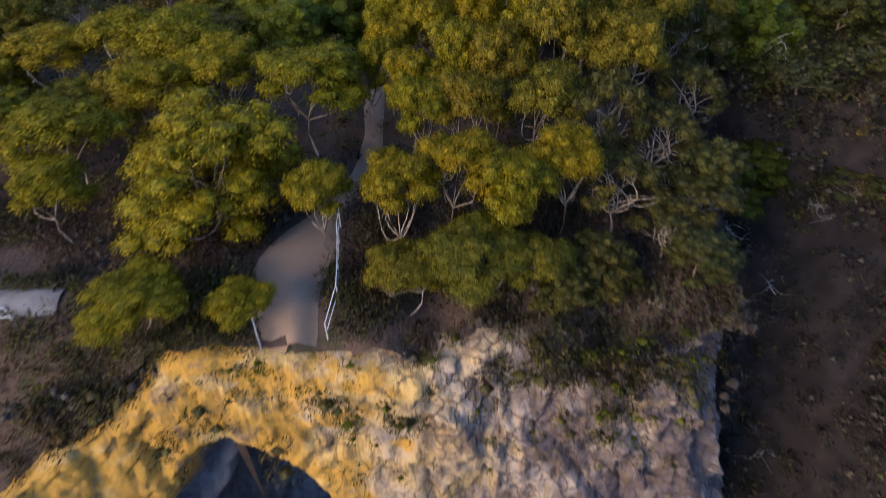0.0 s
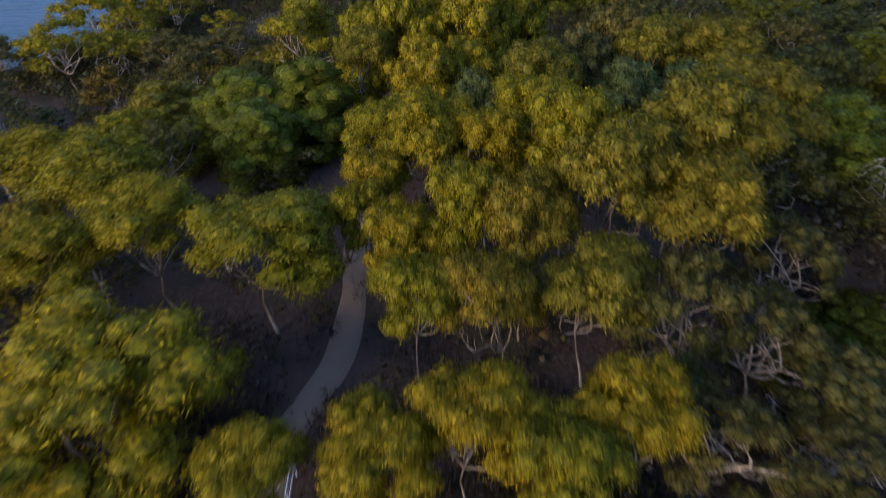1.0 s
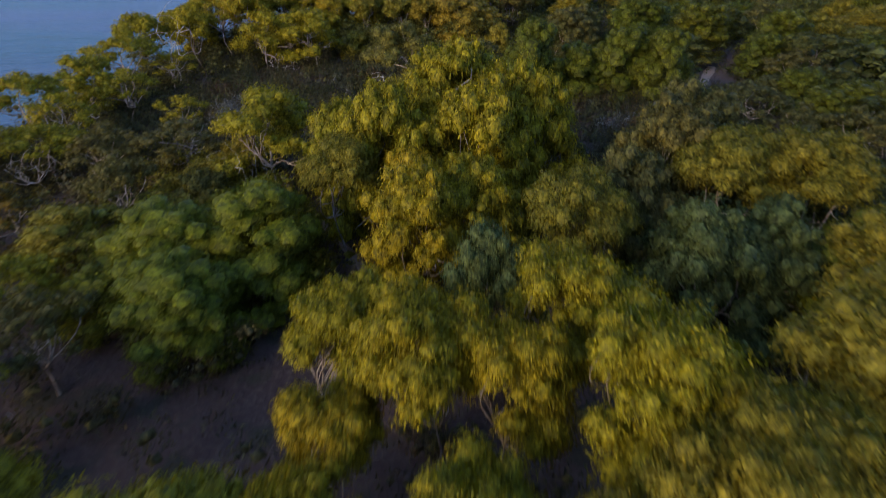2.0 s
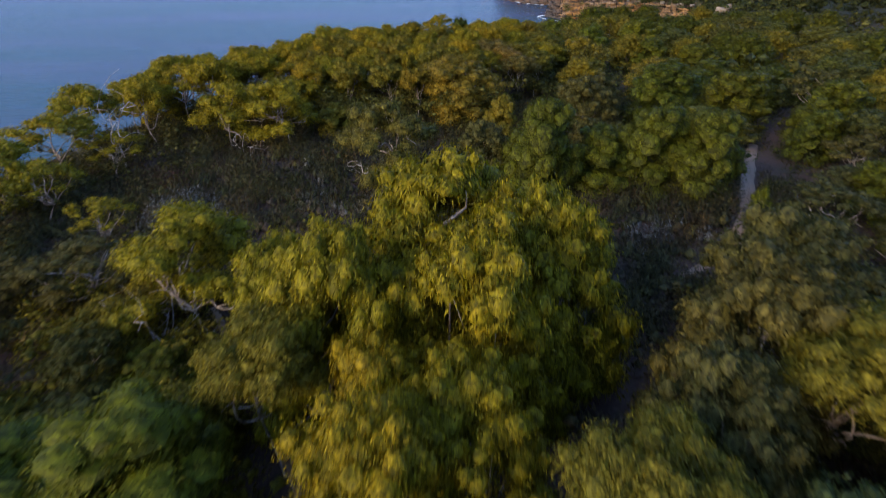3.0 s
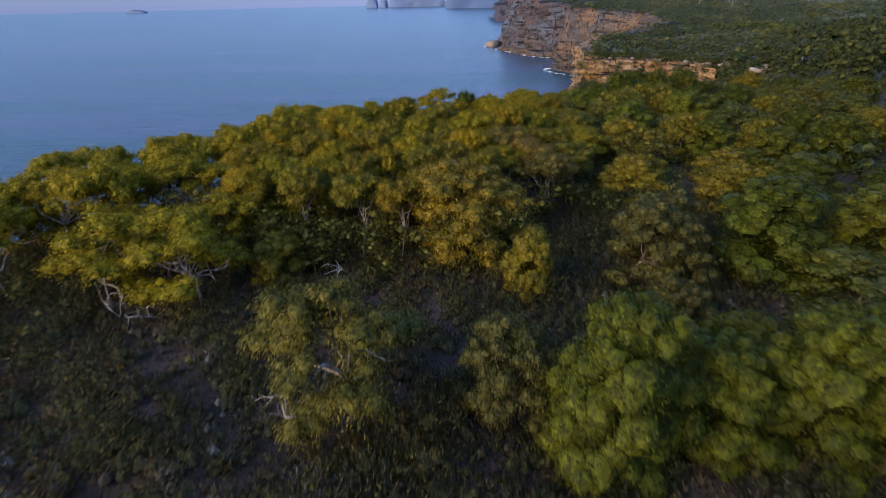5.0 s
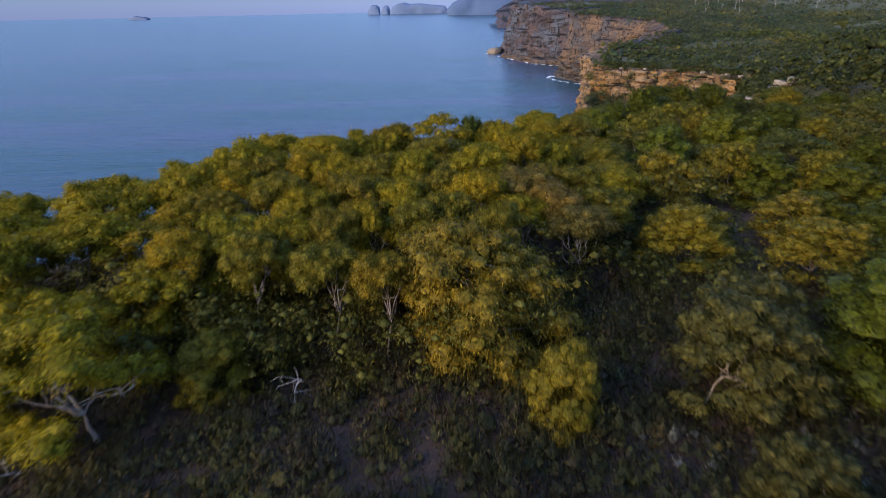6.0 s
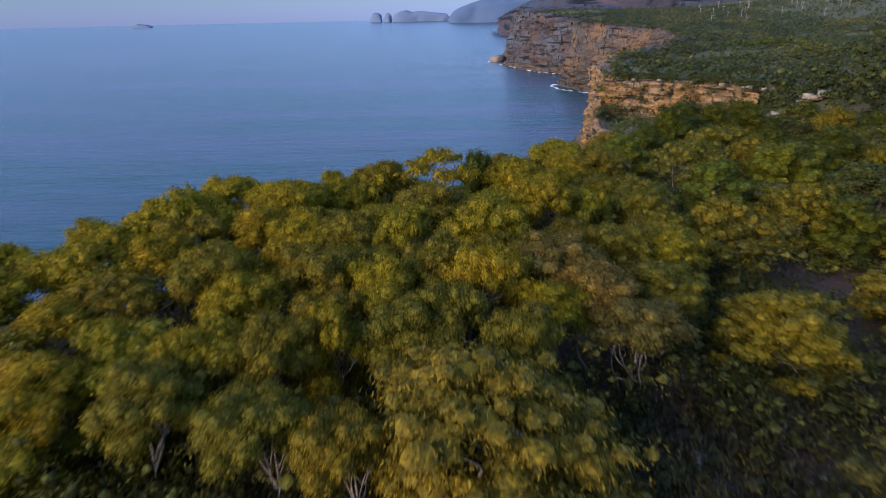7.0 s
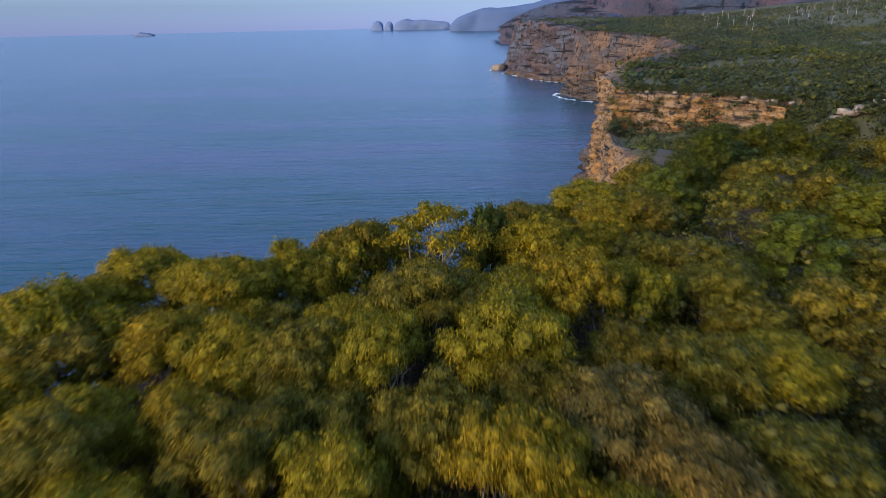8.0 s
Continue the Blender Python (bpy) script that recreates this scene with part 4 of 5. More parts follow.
grove("dark", (16.4, 50.6, 54, 6), (9, 47.6, 53, 4.6), (6.6, 56.4, 52.4, 4), (17.6, 58.6, 52, 3.6))
grove("green", (6.6, 73.4, 56.2, 5.6), (11.3, 73.6, 54.0, 4.6), (14.4, 73.6, 55.2, 5.6), (17.2, 72.4, 55.4, 5.2), (20.2, 89.6, 55.2, 7.4), (26.6, 90.2, 54.4, 7.2), (29.6, 80.5, 53.2, 4.6), (27, 64.5, 52.4, 4.6), (33, 85, 54.6, 7))
grove("fresh", (18.2, 65.4, 52.6, 1.5))
grove("lobed", (-3.6, 75.2, 55.6, 6.8))
grove("soft_grey", (3.6, 75.6, 54.2, 4.4), (13.4, 88.4, 54.6, 6.2), (14.6, 91.6, 54.4, 5.4), (12.0, 81.4, 52.6, 4.0))
grove("soft_grey", (26.4, 71.4, 52, 4))
grove("grey", (36, 92, 54, 6.5))
grove("bush", (5.3, 87.0, 53.4, 3.0), (-10, 89.2, 52.2, 3.6))
grove("lobed_gold", (-13.6, 85.8, 55.0, 6.8), (-18.6, 85.8, 55.0, 6.4))
grove("bare", (-25.5, 79.6, 52.6, 5.5), (-17, 90, 54, 6))
# along the seaward rim
grove("gold", (-26.4, 88, 55.3, 5.2), (-21.6, 91.5, 56.2, 5.4), (-28.5, 95, 55, 5.5), (-28.5, 103, 54.8, 5.5), (-20, 100.6, 55.6, 5.6), (-16.2, 104.2, 55.8, 5.2),
      (-11, 97, 55, 6.2), (-14, 108.6, 57, 5.2), (-14.5, 93, 54, 5.4), (-4.4, 118, 56.4, 5.2), (-24, 97.5, 55.4, 5))
grove("tall_gold", (-6.9, 115.7, 56.4, 4.0), (-9.5, 113.3, 56.3, 4.7), (-12.9, 114.5, 56.1, 4.1), (-14.4, 111.9, 56.0, 3.6), (-16.1, 110.1, 55.9, 3.5), (-16.7, 106.7, 55.7, 4.7), (-19, 103.9, 55.3, 4.4), (4.9, 118.7, 56.4, 4.2), (9.6, 128.9, 55.6, 5.4), (5.8, 113.6, 56.2, 4.3))
grove("tall_gold", (2.2, 109.2, 56.5, 4.6), (-2.2, 107.9, 56.3, 3.6), (-7, 108.5, 56.2, 4.1), (-9.9, 108.1, 56.0, 4.4), (-14.2, 105, 55.7, 4.0), (12.8, 109, 54.6, 4.3), (-7.7, 104.3, 55.9, 3.6), (-1.9, 102.1, 55.9, 3.9), (2.2, 102.9, 56.1, 3.7), (-7.7, 97.2, 55.4, 3.3), (-8.5, 100.6, 55.6, 3.4), (-15.3, 98.7, 55.1, 4.1), (-12.7, 94.5, 55.1, 3.6))
grove("tall_olive", (-4.7, 118, 56.4, 3.8), (13.5, 129.1, 55, 4.8), (-0.6, 112.2, 56.5, 5.0), (-4.5, 107.8, 56.2, 3.9), (-12.8, 107.7, 55.9, 4.2), (13.5, 118.8, 54.7, 5), (-5.3, 102.9, 55.9, 4.0), (0.2, 104.2, 56.1, 3.8), (3.4, 97.6, 55.6, 3.0), (0.8, 99.4, 55.8, 3.0))
grove("tall_olive", (-0.9, 98.4, 55.7, 3.7), (-5.8, 97, 55.5, 3.2), (-9.1, 94.2, 55.2, 3.4), (-5.1, 92.9, 55.2, 3.6), (-2.4, 92.2, 55.0, 3.0), (10.6, 104, 54.6, 4.0))
grove("tall_brown", (6.0, 104.7, 55.7, 5.0), (7.2, 103.1, 55.2, 4.6), (8, 100.1, 54.7, 4.0))
grove("lobed_gold", (-4, 98.1, 55.6, 3.2), (-8.9, 96.1, 55.3, 3.2), (-12, 97.2, 55.2, 3.8), (9.3, 114.1, 55.3, 4.4))
grove("sparse", (-0.8, 118.8, 57.2, 5.8), (-15.6, 96.4, 54.8, 4.6), (-24.8, 93.4, 55.4, 5))
grove("green", (2.6, 120.1, 56.7, 3.6))
grove("great_amber", (2.6, 92.9, 55.7, 8.6))
grove("olive", (15.4, 102.3, 54, 6.0), (18.2, 114.8, 54.5, 6.3), (25.1, 119, 54.1, 5.5))
grove("olive", (25, 107.2, 52.8, 6), (22.6, 100.4, 53.4, 6.2))
grove("fresh", (29.6, 130, 54.7, 7), (20.6, 123, 54.8, 6.4), (18.4, 138.4, 54.2, 6))
grove("olive", (28.2, 140, 54.6, 7), (21.4, 131, 55, 6.4))
grove("green", (34, 134, 54, 6.5), (26.8, 108.4, 52.6, 5.4), (33, 113.5, 53.4, 6), (27, 118, 53.6, 6))

# the rest of the wood, where trunks are hidden
CLEAR = [(-15, 70, 12.5, 10), (3, 64, 13, 7), (10, 66, 9, 7), (9.5, 86, 6, 10), (-7, 85, 8, 5), (18, 95, 4, 9), (15.5, 103.5, 4.2, 6), (11.5, 96, 4, 5.5), (16.5, 64.5, 5, 4), (21, 70.5, 3.4, 4.5), (24, 77, 3, 5), (-9, 18, 3, 3)]


def free(x, y, wide, close=0.64):
    if any(math.hypot(x - a, y - b) < close * (wide + w) / 2 for a, b, w in planted):
        return False
    if any(((x - cx) / rx) ** 2 + ((y - cy) / ry) ** 2 < 1 for cx, cy, rx, ry in CLEAR):
        return False
    p = np.array([x]), np.array([y])
    if min(to_line(*p, t)[0] for t in (TRACK_MAIN, TRACK_WEST, TRACK_EAST)) < 0.5 * wide * 0.7:
        return False
    return bool(within(*p, LAND)[0]) and to_line(*p, LAND, True)[0] > 2.2 and ground_height(*p)[0] > 34


def fill(keys, x0, x1, y0, y1, tries, wide, tall, most, close=0.64):
    n = 0
    for _ in range(tries):
        x, y, w = rng.uniform(x0, x1), rng.uniform(y0, y1), rng.uniform(*wide)
        if n < most and free(x, y, w, close):
            plant(keys[int(rng.integers(len(keys)))], x, y, float(land_height(x, y)) + rng.uniform(*tall), w)
            n += 1


fill(("gold", "olive", "grey"), -36, -14, 26, 62, 500, (4, 6), (3.5, 5.2), 22)
fill(("dark", "grey", "dark", "green"), 12, 34, 30, 80, 500, (4.5, 6.5), (3.5, 5.2), 24)
fill(("olive", "green", "dark"), -16, -4, 47, 60, 200, (3, 4.4), (2.4, 3.8), 9)
fill(("tall_gold", "tall_olive"), -34, 14, 90, 131, 1500, (3.4, 4.4), (5.4, 6.6), 34, 0.62)
fill(("far_gold", "far_green", "far_olive"), 14, 62, 84, 170, 1500, (5, 7.5), (3.4, 5.2), 62)
fill(("far_olive", "far_green", "far_olive"), 34, 150, 60, 240, 1500, (5.5, 8), (3.4, 5.4), 34)


# low heath between the trees
def scatter(label, mat, count, region, size, density, ln, wd, droop, cut=0.0, seed=0, solid=0.0):
    """One mass of low bushes on the open ground."""
    r = np.random.default_rng(seed + count)
    x0, x1, y0, y1 = region
    x, y = r.uniform(x0, x1, count * 5), r.uniform(y0, y1, count * 5)
    ok = within(x, y, LAND) & (to_line(x, y, LAND, True) > 0.35) & (fbm(x / 5 + seed, y / 5) > cut)
    for t, w in ((TRACK_MAIN[:4], 1.6), (TRACK_MAIN, 0.5), (TRACK_WEST, 0.55), (TRACK_EAST, 0.85)):
        ok &= to_line(x, y, t) > w
    for px, py, w in planted:
        ok &= np.hypot(x - px, y - py) > 0.14 * w
    x, y = x[ok][:count], y[ok][:count]
    z = ground_height(x, y)
    rad = r.uniform(*size, len(x)) * (0.8 + 0.3 * fbm(x / 3, y / 3))
    clumps = [(np.array([a, b, c + 0.4 * q]), q) for a, b, c, q in zip(x, y, z, rad)]
    ob = part("heath", foliage_mesh("heath", r, clumps, density, ln, wd, droop, OCTA, solid, 1.2, -0.25, 0.9), mat)
    return tagged(ob, label, "shrubs", kind="stuff")


OPEN_HEATH, ALL = (-34, 24, 57, 100), (-36, 36, 15, 125)
scatter("mottled dark green, grey and brown coastal heath", LEAF_HEATH, 5600, OPEN_HEATH, (0.4, 0.9), 130, 0.27, 0.045, -0.6, -0.9, 1, 0.46)
scatter("tall dark scrub standing in the heath", LEAF_HEATH, 420, OPEN_HEATH, (0.7, 1.3), 210, 0.2, 0.06, -0.5, -0.3, 12, 0.35)
scatter("tall olive scrub standing in the heath", LEAF_DARK, 130, OPEN_HEATH, (0.6, 1.1), 230, 0.18, 0.055, -0.5, 0.0, 13, 0.35)
scatter("dark green low heath under the trees", LEAF_HEATH, 1500, ALL, (0.35, 0.8), 130, 0.25, 0.06, -0.5, -0.2, 7)
scatter("grey-lilac flowering low heath", LEAF_LILAC, 260, OPEN_HEATH, (0.35, 0.7), 190, 0.18, 0.04, -0.6, 0.3, 2, 0.5)
scatter("patch of silvery lilac bushes in the heath", LEAF_LILAC, 46, (-19, -13, 67, 73), (0.5, 1.0), 190, 0.22, 0.05, -0.5, -0.6, 21, 0.4)
scatter("patch of rust-red bushes in the heath", LEAF_RED, 34, (-22.5, -18.5, 74.5, 78.5), (0.5, 0.9), 190, 0.22, 0.05, -0.5, -0.9, 22, 0.4)
scatter("small silvery bushes in the heath", LEAF_LILAC, 26, (-9, -2, 69.5, 72.5), (0.4, 0.7), 190, 0.22, 0.05, -0.5, -0.3, 23, 0.4)
scatter("silvery bushes beside the sandy foot track", LEAF_LILAC, 26, (11, 16, 65.5, 69.5), (0.4, 0.8), 190, 0.22, 0.05, -0.5, -0.5, 24, 0.4)
scatter("dry brown low heath", LEAF_DRY, 1650, OPEN_HEATH, (0.35, 0.85), 140, 0.3, 0.04, -0.7, -0.5, 3, 0.42)
scatter("dry brown low heath at the cliff edge", LEAF_DRY, 2200, (-24, 12, 13, 26), (0.25, 0.65), 120, 0.24, 0.06, -0.5, -0.8, 5)
scatter("purple-brown low scrub around the lookout", LEAF_PURPLE, 1500, (-26, 12, 13, 30), (0.25, 0.6), 120, 0.24, 0.04, -0.5, -0.4, 14, 0.4)
scatter("dark low heath along the cave rim", LEAF_HEATH, 520, (-22, 12.5, 12.5, 19), (0.3, 0.75), 170, 0.22, 0.06, -0.2, -0.4, 10)
scatter("twiggy purple-brown scrub at the cave rim", LEAF_PURPLE, 800, (1, 12.5, 15.8, 25), (0.3, 0.75), 200, 0.26, 0.03, -0.6, -0.7, 11, 0.5)
scatter("dark scrub on the gully bank", LEAF_HEATH, 700, (14, 40, -2, 44), (0.5, 1.2), 80, 0.5, 0.07, -0.1, -0.3, 8, 0.3)
scatter("dry brown scrub on the gully bank", LEAF_DRY, 1400, (14, 40, -2, 44), (0.4, 1.1), 75, 0.55, 0.05, -0.3, -0.6, 9, 0.25)
scatter("olive low bushes", LEAF_DARK, 700, ALL, (0.35, 0.9), 190, 0.18, 0.07, -0.2, 0.1, 4)
scatter("green bushes at the cliff edge", LEAF_GREEN, 150, (-22, 12, 14.5, 19), (0.3, 0.7), 210, 0.18, 0.07, -0.2, -0.2, 6)


# far wood over the plateau: crowns too many to count
def far_wood(label, mat, x0, x1, y0, y1, count, wide, tall, density, keep_off, parts, cut=-2.0):
    r = np.random.default_rng(count)
    x, y = r.uniform(x0, x1, count * 6), r.uniform(y0, y1, count * 6)
    ok = within(x, y, LAND) & (to_line(x, y, LAND, True) > 0.45 * wide) & ((np.abs(x / np.maximum(y - 40, 1)) < 1.0) | (y < 215)) & (fbm(x / 40, y / 40 + count) > cut)
    ok &= (to_line(x, y, SCARP) > 4) | (x > 72)
    ok &= (np.abs(y - 206) > 2.2) | (np.abs(x - 74.5) > 10.5)        # bare blocks crop out here
    for px, py, w in planted:
        if keep_off and py > 60 and px > 12:
            ok &= np.hypot(x - px, y - py) > 0.5 * w
    x, y = x[ok][:count], y[ok][:count]
    z = land_height(x, y)
    w, h = wide * np.exp(r.normal(-0.15, 0.32, len(x))) / 2, tall * r.uniform(0.5, 1.25, len(x))
    clumps = []
    for a, b, c, q, hh in zip(x, y, z, w, h):
        for k in range(parts):
            o = r.normal(size=3) * np.array([0.5, 0.5, 0.25]) * q
            clumps.append((np.array([a, b, c + hh - 0.5 * q]) + o, q * r.uniform(0.34, 0.6)))
    ob = part("forest", foliage_mesh("forest", r, clumps, density, wide * 0.115, wide * 0.042, 0.4, OCTA, 0.58, 0.85, -0.3, 0.8), mat)
    return tagged(ob, label, "forest", kind="stuff")


far_wood("green understorey crowded round the clifftop trees", LEAF_DARK, 40, 140, 60, 215, 420, 4.4, 3.0, 18, True, 4)
far_wood("olive wood east of the gully and the heath", LEAF_DARK, 35, 70, -30, 110, 460, 5.4, 3.8, 9, True, 4)
far_wood("dark olive wood on the slopes beside the sea cave", LEAF_DARK, 40, 110, -40, 64, 300, 6.0, 4.0, 8, False, 3)
far_wood("olive wood on the western point", LEAF_OLIVE, -80, -34, -60, 55, 200, 5.5, 3.8, 10, False, 3)
far_wood("dark trees crowded below the orange scarp", LEAF_DARK, 69, 125, 150, 206, 260, 5.5, 9.5, 10, True, 4)
far_wood("dark scrub on the slope east of the orange scarp", LEAF_DARK, 71, 88, 203, 226, 70, 4.0, 2.2, 20, False, 4)
far_wood("olive gum wood on the plateau beyond the cove", LEAF_PLATEAU, 30, 330, 195, 420, 800, 5.6, 3.4, 12, True, 4, 0.05)
far_wood("dark gum wood on the plateau beyond the cove", LEAF_DARK, 30, 330, 195, 420, 950, 5.0, 3.0, 11, True, 4, -0.3)
far_wood("green scrubby wood on the plateau beyond the cove", LEAF_FAR, 30, 420, 195, 620, 3600, 5.2, 2.4, 5, True, 4, -0.3)
far_wood("dark green scrub along the far cliff tops", LEAF_FAR, 70, 330, 480, 900, 2600, 6.0, 3.0, 2, False, 3)
far_wood("dark green forest of the far headland", LEAF_FAR, 60, 1000, 500, 1350, 6500, 8.5, 4.0, 0.5, False, 2)


def understorey(label, mat, count, region, seed, tall=2.2):
    """Shrubs taller than a man that fill the wood under the crowns."""
    r = np.random.default_rng(seed)
    x0, x1, y0, y1 = region
    x, y = r.uniform(x0, x1, count * 6), r.uniform(y0, y1, count * 6)
    ok = within(x, y, LAND) & (to_line(x, y, LAND, True) > 0.8)
    for cx, cy, rx, ry in CLEAR:
        ok &= (((x - cx) / rx) ** 2 + ((y - cy) / ry) ** 2 > 0.8) | (seed == 37)
    for t, w in ((TRACK_MAIN[:6], 2.2), (TRACK_MAIN, 1.0), (TRACK_WEST, 1.8), (TRACK_EAST, 1.5)):
        ok &= to_line(x, y, t) > w
    x, y = x[ok][:count], y[ok][:count]
    z = land_height(x, y)
    clumps = []
    for a, b, c in zip(x, y, z):
        for k in range(3):
            clumps.append((np.array([a + r.normal() * 0.5, b + r.normal() * 0.5, c + r.uniform(0.3, tall)]), r.uniform(0.4, 0.85)))
    ob = part("understorey", foliage_mesh("understorey", r, clumps, 135, 0.18, 0.07, 0.4, OCTA, 0.4), mat)
    return tagged(ob, label, "shrubs", kind="stuff")


understorey("olive understorey shrubs below the rim trees", LEAF_SAGE, 720, (-30, 20, 92, 130), 31, 4.9)
understorey("olive-green shrubs filling the front of the rim wood", LEAF_SAGE, 150, (-16, 6, 89, 97), 51, 3.6)
understorey("dark understorey shrubs below the clifftop trees", LEAF_HEATH, 420, (-38, 34, 26, 64), 32)
understorey("dark understorey shrubs in the hollow east of the rim", LEAF_DARK, 130, (11, 20, 96, 112), 37)
understorey("dark understorey shrubs beside the old track", LEAF_OLIVE, 260, (-20, 0, 44, 62), 36)
understorey("dark understorey shrubs along the eastern wood", LEAF_DARK, 620, (13, 58, 62, 165), 33)
understorey("dry brown scrub crowding the gully bank", LEAF_DRY, 420, (18, 42, -4, 46), 38, 1.0)
understorey("dark understorey shrubs above the gully", LEAF_DARK, 200, (13, 42, 34, 64), 35)
understorey("grey-green understorey shrubs at the seaward edge", LEAF_GREY, 160, (-37, -19, 56, 100), 34)


def clinging(label, mat, line, count, z0, z1, size, seed, off):
    """Bushes rooted on the ledges of a rock face."""
    r = np.random.default_rng(seed)
    pts, _ = resample(line, 0.3)
    clumps = []
    for i in r.integers(0, len(pts), count):
        clumps.append((np.array([pts[i, 0] + r.normal() * 0.4 + off[0], pts[i, 1] + off[1] + r.normal() * 0.3, r.uniform(z0, z1)]), r.uniform(*size)))
    ob = part("cliff_bushes", foliage_mesh("cliff_bushes", r, clumps, 250, 0.17, 0.07, 0.2, OCTA, 0.45), mat)
    return tagged(ob, label, "shrubs", kind="stuff")


clinging("dark bushes clinging to the ochre rock face", LEAF_HEATH, RIM[1:], 40, 39.5, 46.4, (0.3, 0.9), 41, (0, -0.9))
clinging("green bushes clinging to the ochre rock face", LEAF_GREEN, RIM[3:], 34, 39.0, 46.0, (0.25, 0.7), 42, (0, -0.9))
clinging("dark scrub on the slope west of the cave rim", LEAF_HEATH, RIM[:4], 90, 43.6, 46.4, (0.3, 0.75), 49, (-0.3, 0.6))
clinging("purple-brown scrub on the slope west of the cave rim", LEAF_PURPLE, RIM[:5], 110, 44.0, 46.8, (0.3, 0.7), 50, (-0.3, 0.5))
clinging("dark scrub hanging over the cave rim", LEAF_HEATH, RIM[4:], 60, 44.6, 47.0, (0.3, 0.7), 45, (0, -0.1))
clinging("purple-brown scrub hanging over the cave rim", LEAF_PURPLE, RIM[4:], 50, 44.6, 47.0, (0.3, 0.65), 46, (0, -0.1))
clinging("green bushes hanging over the cave rim", LEAF_GREEN, RIM[2:], 26, 45.0, 47.2, (0.3, 0.6), 47, (0, 0.0))
clinging("dark bushes on the ledges of the orange scarp", LEAF_FAR, SCARP[:5], 90, 38, 48, (0.5, 1.4), 43, (-0.8, -0.8))
clinging("grey-green bushes along the top of the orange scarp", LEAF_DARK, SCARP, 110, 48.6, 50.2, (0.7, 1.5), 44, (1.5, 2.0))
clinging("dark bushes among the rubble under the orange scarp", LEAF_FAR, [(44, 249), (41, 246), (38.6, 240), (46, 243), (56, 238), (66, 226)], 70, 37, 42, (1.0, 2.2), 48, (0, 0))

# ---------------------------------------------------------------- far shores
def ridge(name, label, mat, pts, back, seed, step=20):
    """A far range seen over the water: a crest line, its seaward face and a back slope."""
    line, along = resample(pts, step)
    top = line[:, 2] * (1 + 0.06 * fbm(along / 160 + seed, seed))
    cols = [np.stack([line[:, 0], line[:, 1] - 40, np.full(len(line), -5.0)], -1)]
    for f in (0.2, 0.4, 0.6, 0.8, 0.95):
        cols.append(np.stack([line[:, 0] + 12 * grain(along / 40, f * 5), line[:, 1] - 40 * (1 - f) + 14 * grain(along / 55 + seed, f * 4), top * f], -1))
    cols.append(np.stack([line[:, 0], line[:, 1] + 40, top], -1))
    cols.append(np.stack([line[:, 0], line[:, 1] + back, top * 0.8], -1))
    ob = part(name, mesh_np(name, np.stack(cols).reshape(-1, 3), grid_faces(len(cols), len(line))), mat)
    return tagged(ob, label, "hills", kind="structure")


# ---------------------------------------------------------------- fences and small things
def rod(a, b, radius, sides=6):
    v, f = tube(np.array([a, (np.array(a) + np.array(b)) / 2, b]), np.full(3, radius), sides)
    return shaded(mesh_np("rod", v, f))


def fence(label, pts, spacing, high, rails):
    """Posts with rails between them, along a line on the ground."""
    line, along = resample(pts, 0.1)
    line = line[::max(1, int(spacing / 0.1))] if len(line) > int(spacing / 0.1) else line[[0, -1]]
    z = np.maximum(ground_height(line[:, 0], line[:, 1]), land_height(line[:, 0], line[:, 1]) - 0.6)
    thing = new("fence")
    thing.location = (line[0, 0], line[0, 1], z[0])
    base = np.array([line[0, 0], line[0, 1], z[0]])
    feet = np.column_stack([line, z]) - base
    for p in feet:
        part("post", rod(p + [0, 0, -0.3], p + [0, 0, high + 0.05], 0.032), STEEL, thing)
    for p, q in zip(feet, feet[1:]):
        for k in rails:
            part("rail", rod(p + [0, 0, high * k], q + [0, 0, high * k], 0.024), STEEL, thing)
    return tagged(thing, label, "fence")


fence("grey steel lookout railing beside the gravel track", [(-5.0, 16.3), (-4.6, 17.4), (-4.8, 19.5), (-5.1, 21.2), (-5.3, 23.4)], 1.3, 1.05, (0.5, 0.97))
fence("short grey steel railing at the cliff edge", [(-7.9, 16.6), (-7.6, 15.9)], 0.7, 0.8, (0.5, 0.97))
fence("grey steel railing along the western track", [(-24, 17.6), (-20, 17.2), (-16.6, 17.0)], 1.5, 1.05, (0.5, 0.97))
fence("grey railing at a far lookout in the wood", [(47, 127), (52.4, 126.7), (57, 126)], 1.8, 1.2, (0.5, 0.97))


def boulder(x, y, top, size, seed):
    """A weathered block, bedded and cracked, on the ground."""
    r = np.random.default_rng(seed)
    v, f = BALL1
    v = np.sign(v) * np.abs(v) ** 0.4
    v = v * (1 + 0.3 * fbm(v[:, 0] * 1.7 + seed, v[:, 1] * 1.7, v[:, 2] * 2.5)[:, None]) * np.array([1, r.uniform(0.6, 1), r.uniform(0.45, 0.7)]) * size
    ob = part("boulder", mesh_np("boulder", v, f), STONE)
    ob.matrix_basis = pose(x, y, top + 0.3 * size, r.uniform(-8, 8), r.uniform(-8, 8), r.uniform(0, 360))
    return tagged(ob, "pale weathered sandstone boulder on the scarp edge", "boulder", "boulders on the scarp")


for i in range(11):
    pts, _ = resample(SCARP, 0.5)
    x, y = pts[int(rng.integers(0, len(pts)))]
    boulder(x + rng.uniform(0.2, 2.0), y + rng.uniform(0.3, 2.2), 48.3, rng.uniform(0.25, 0.6), i)
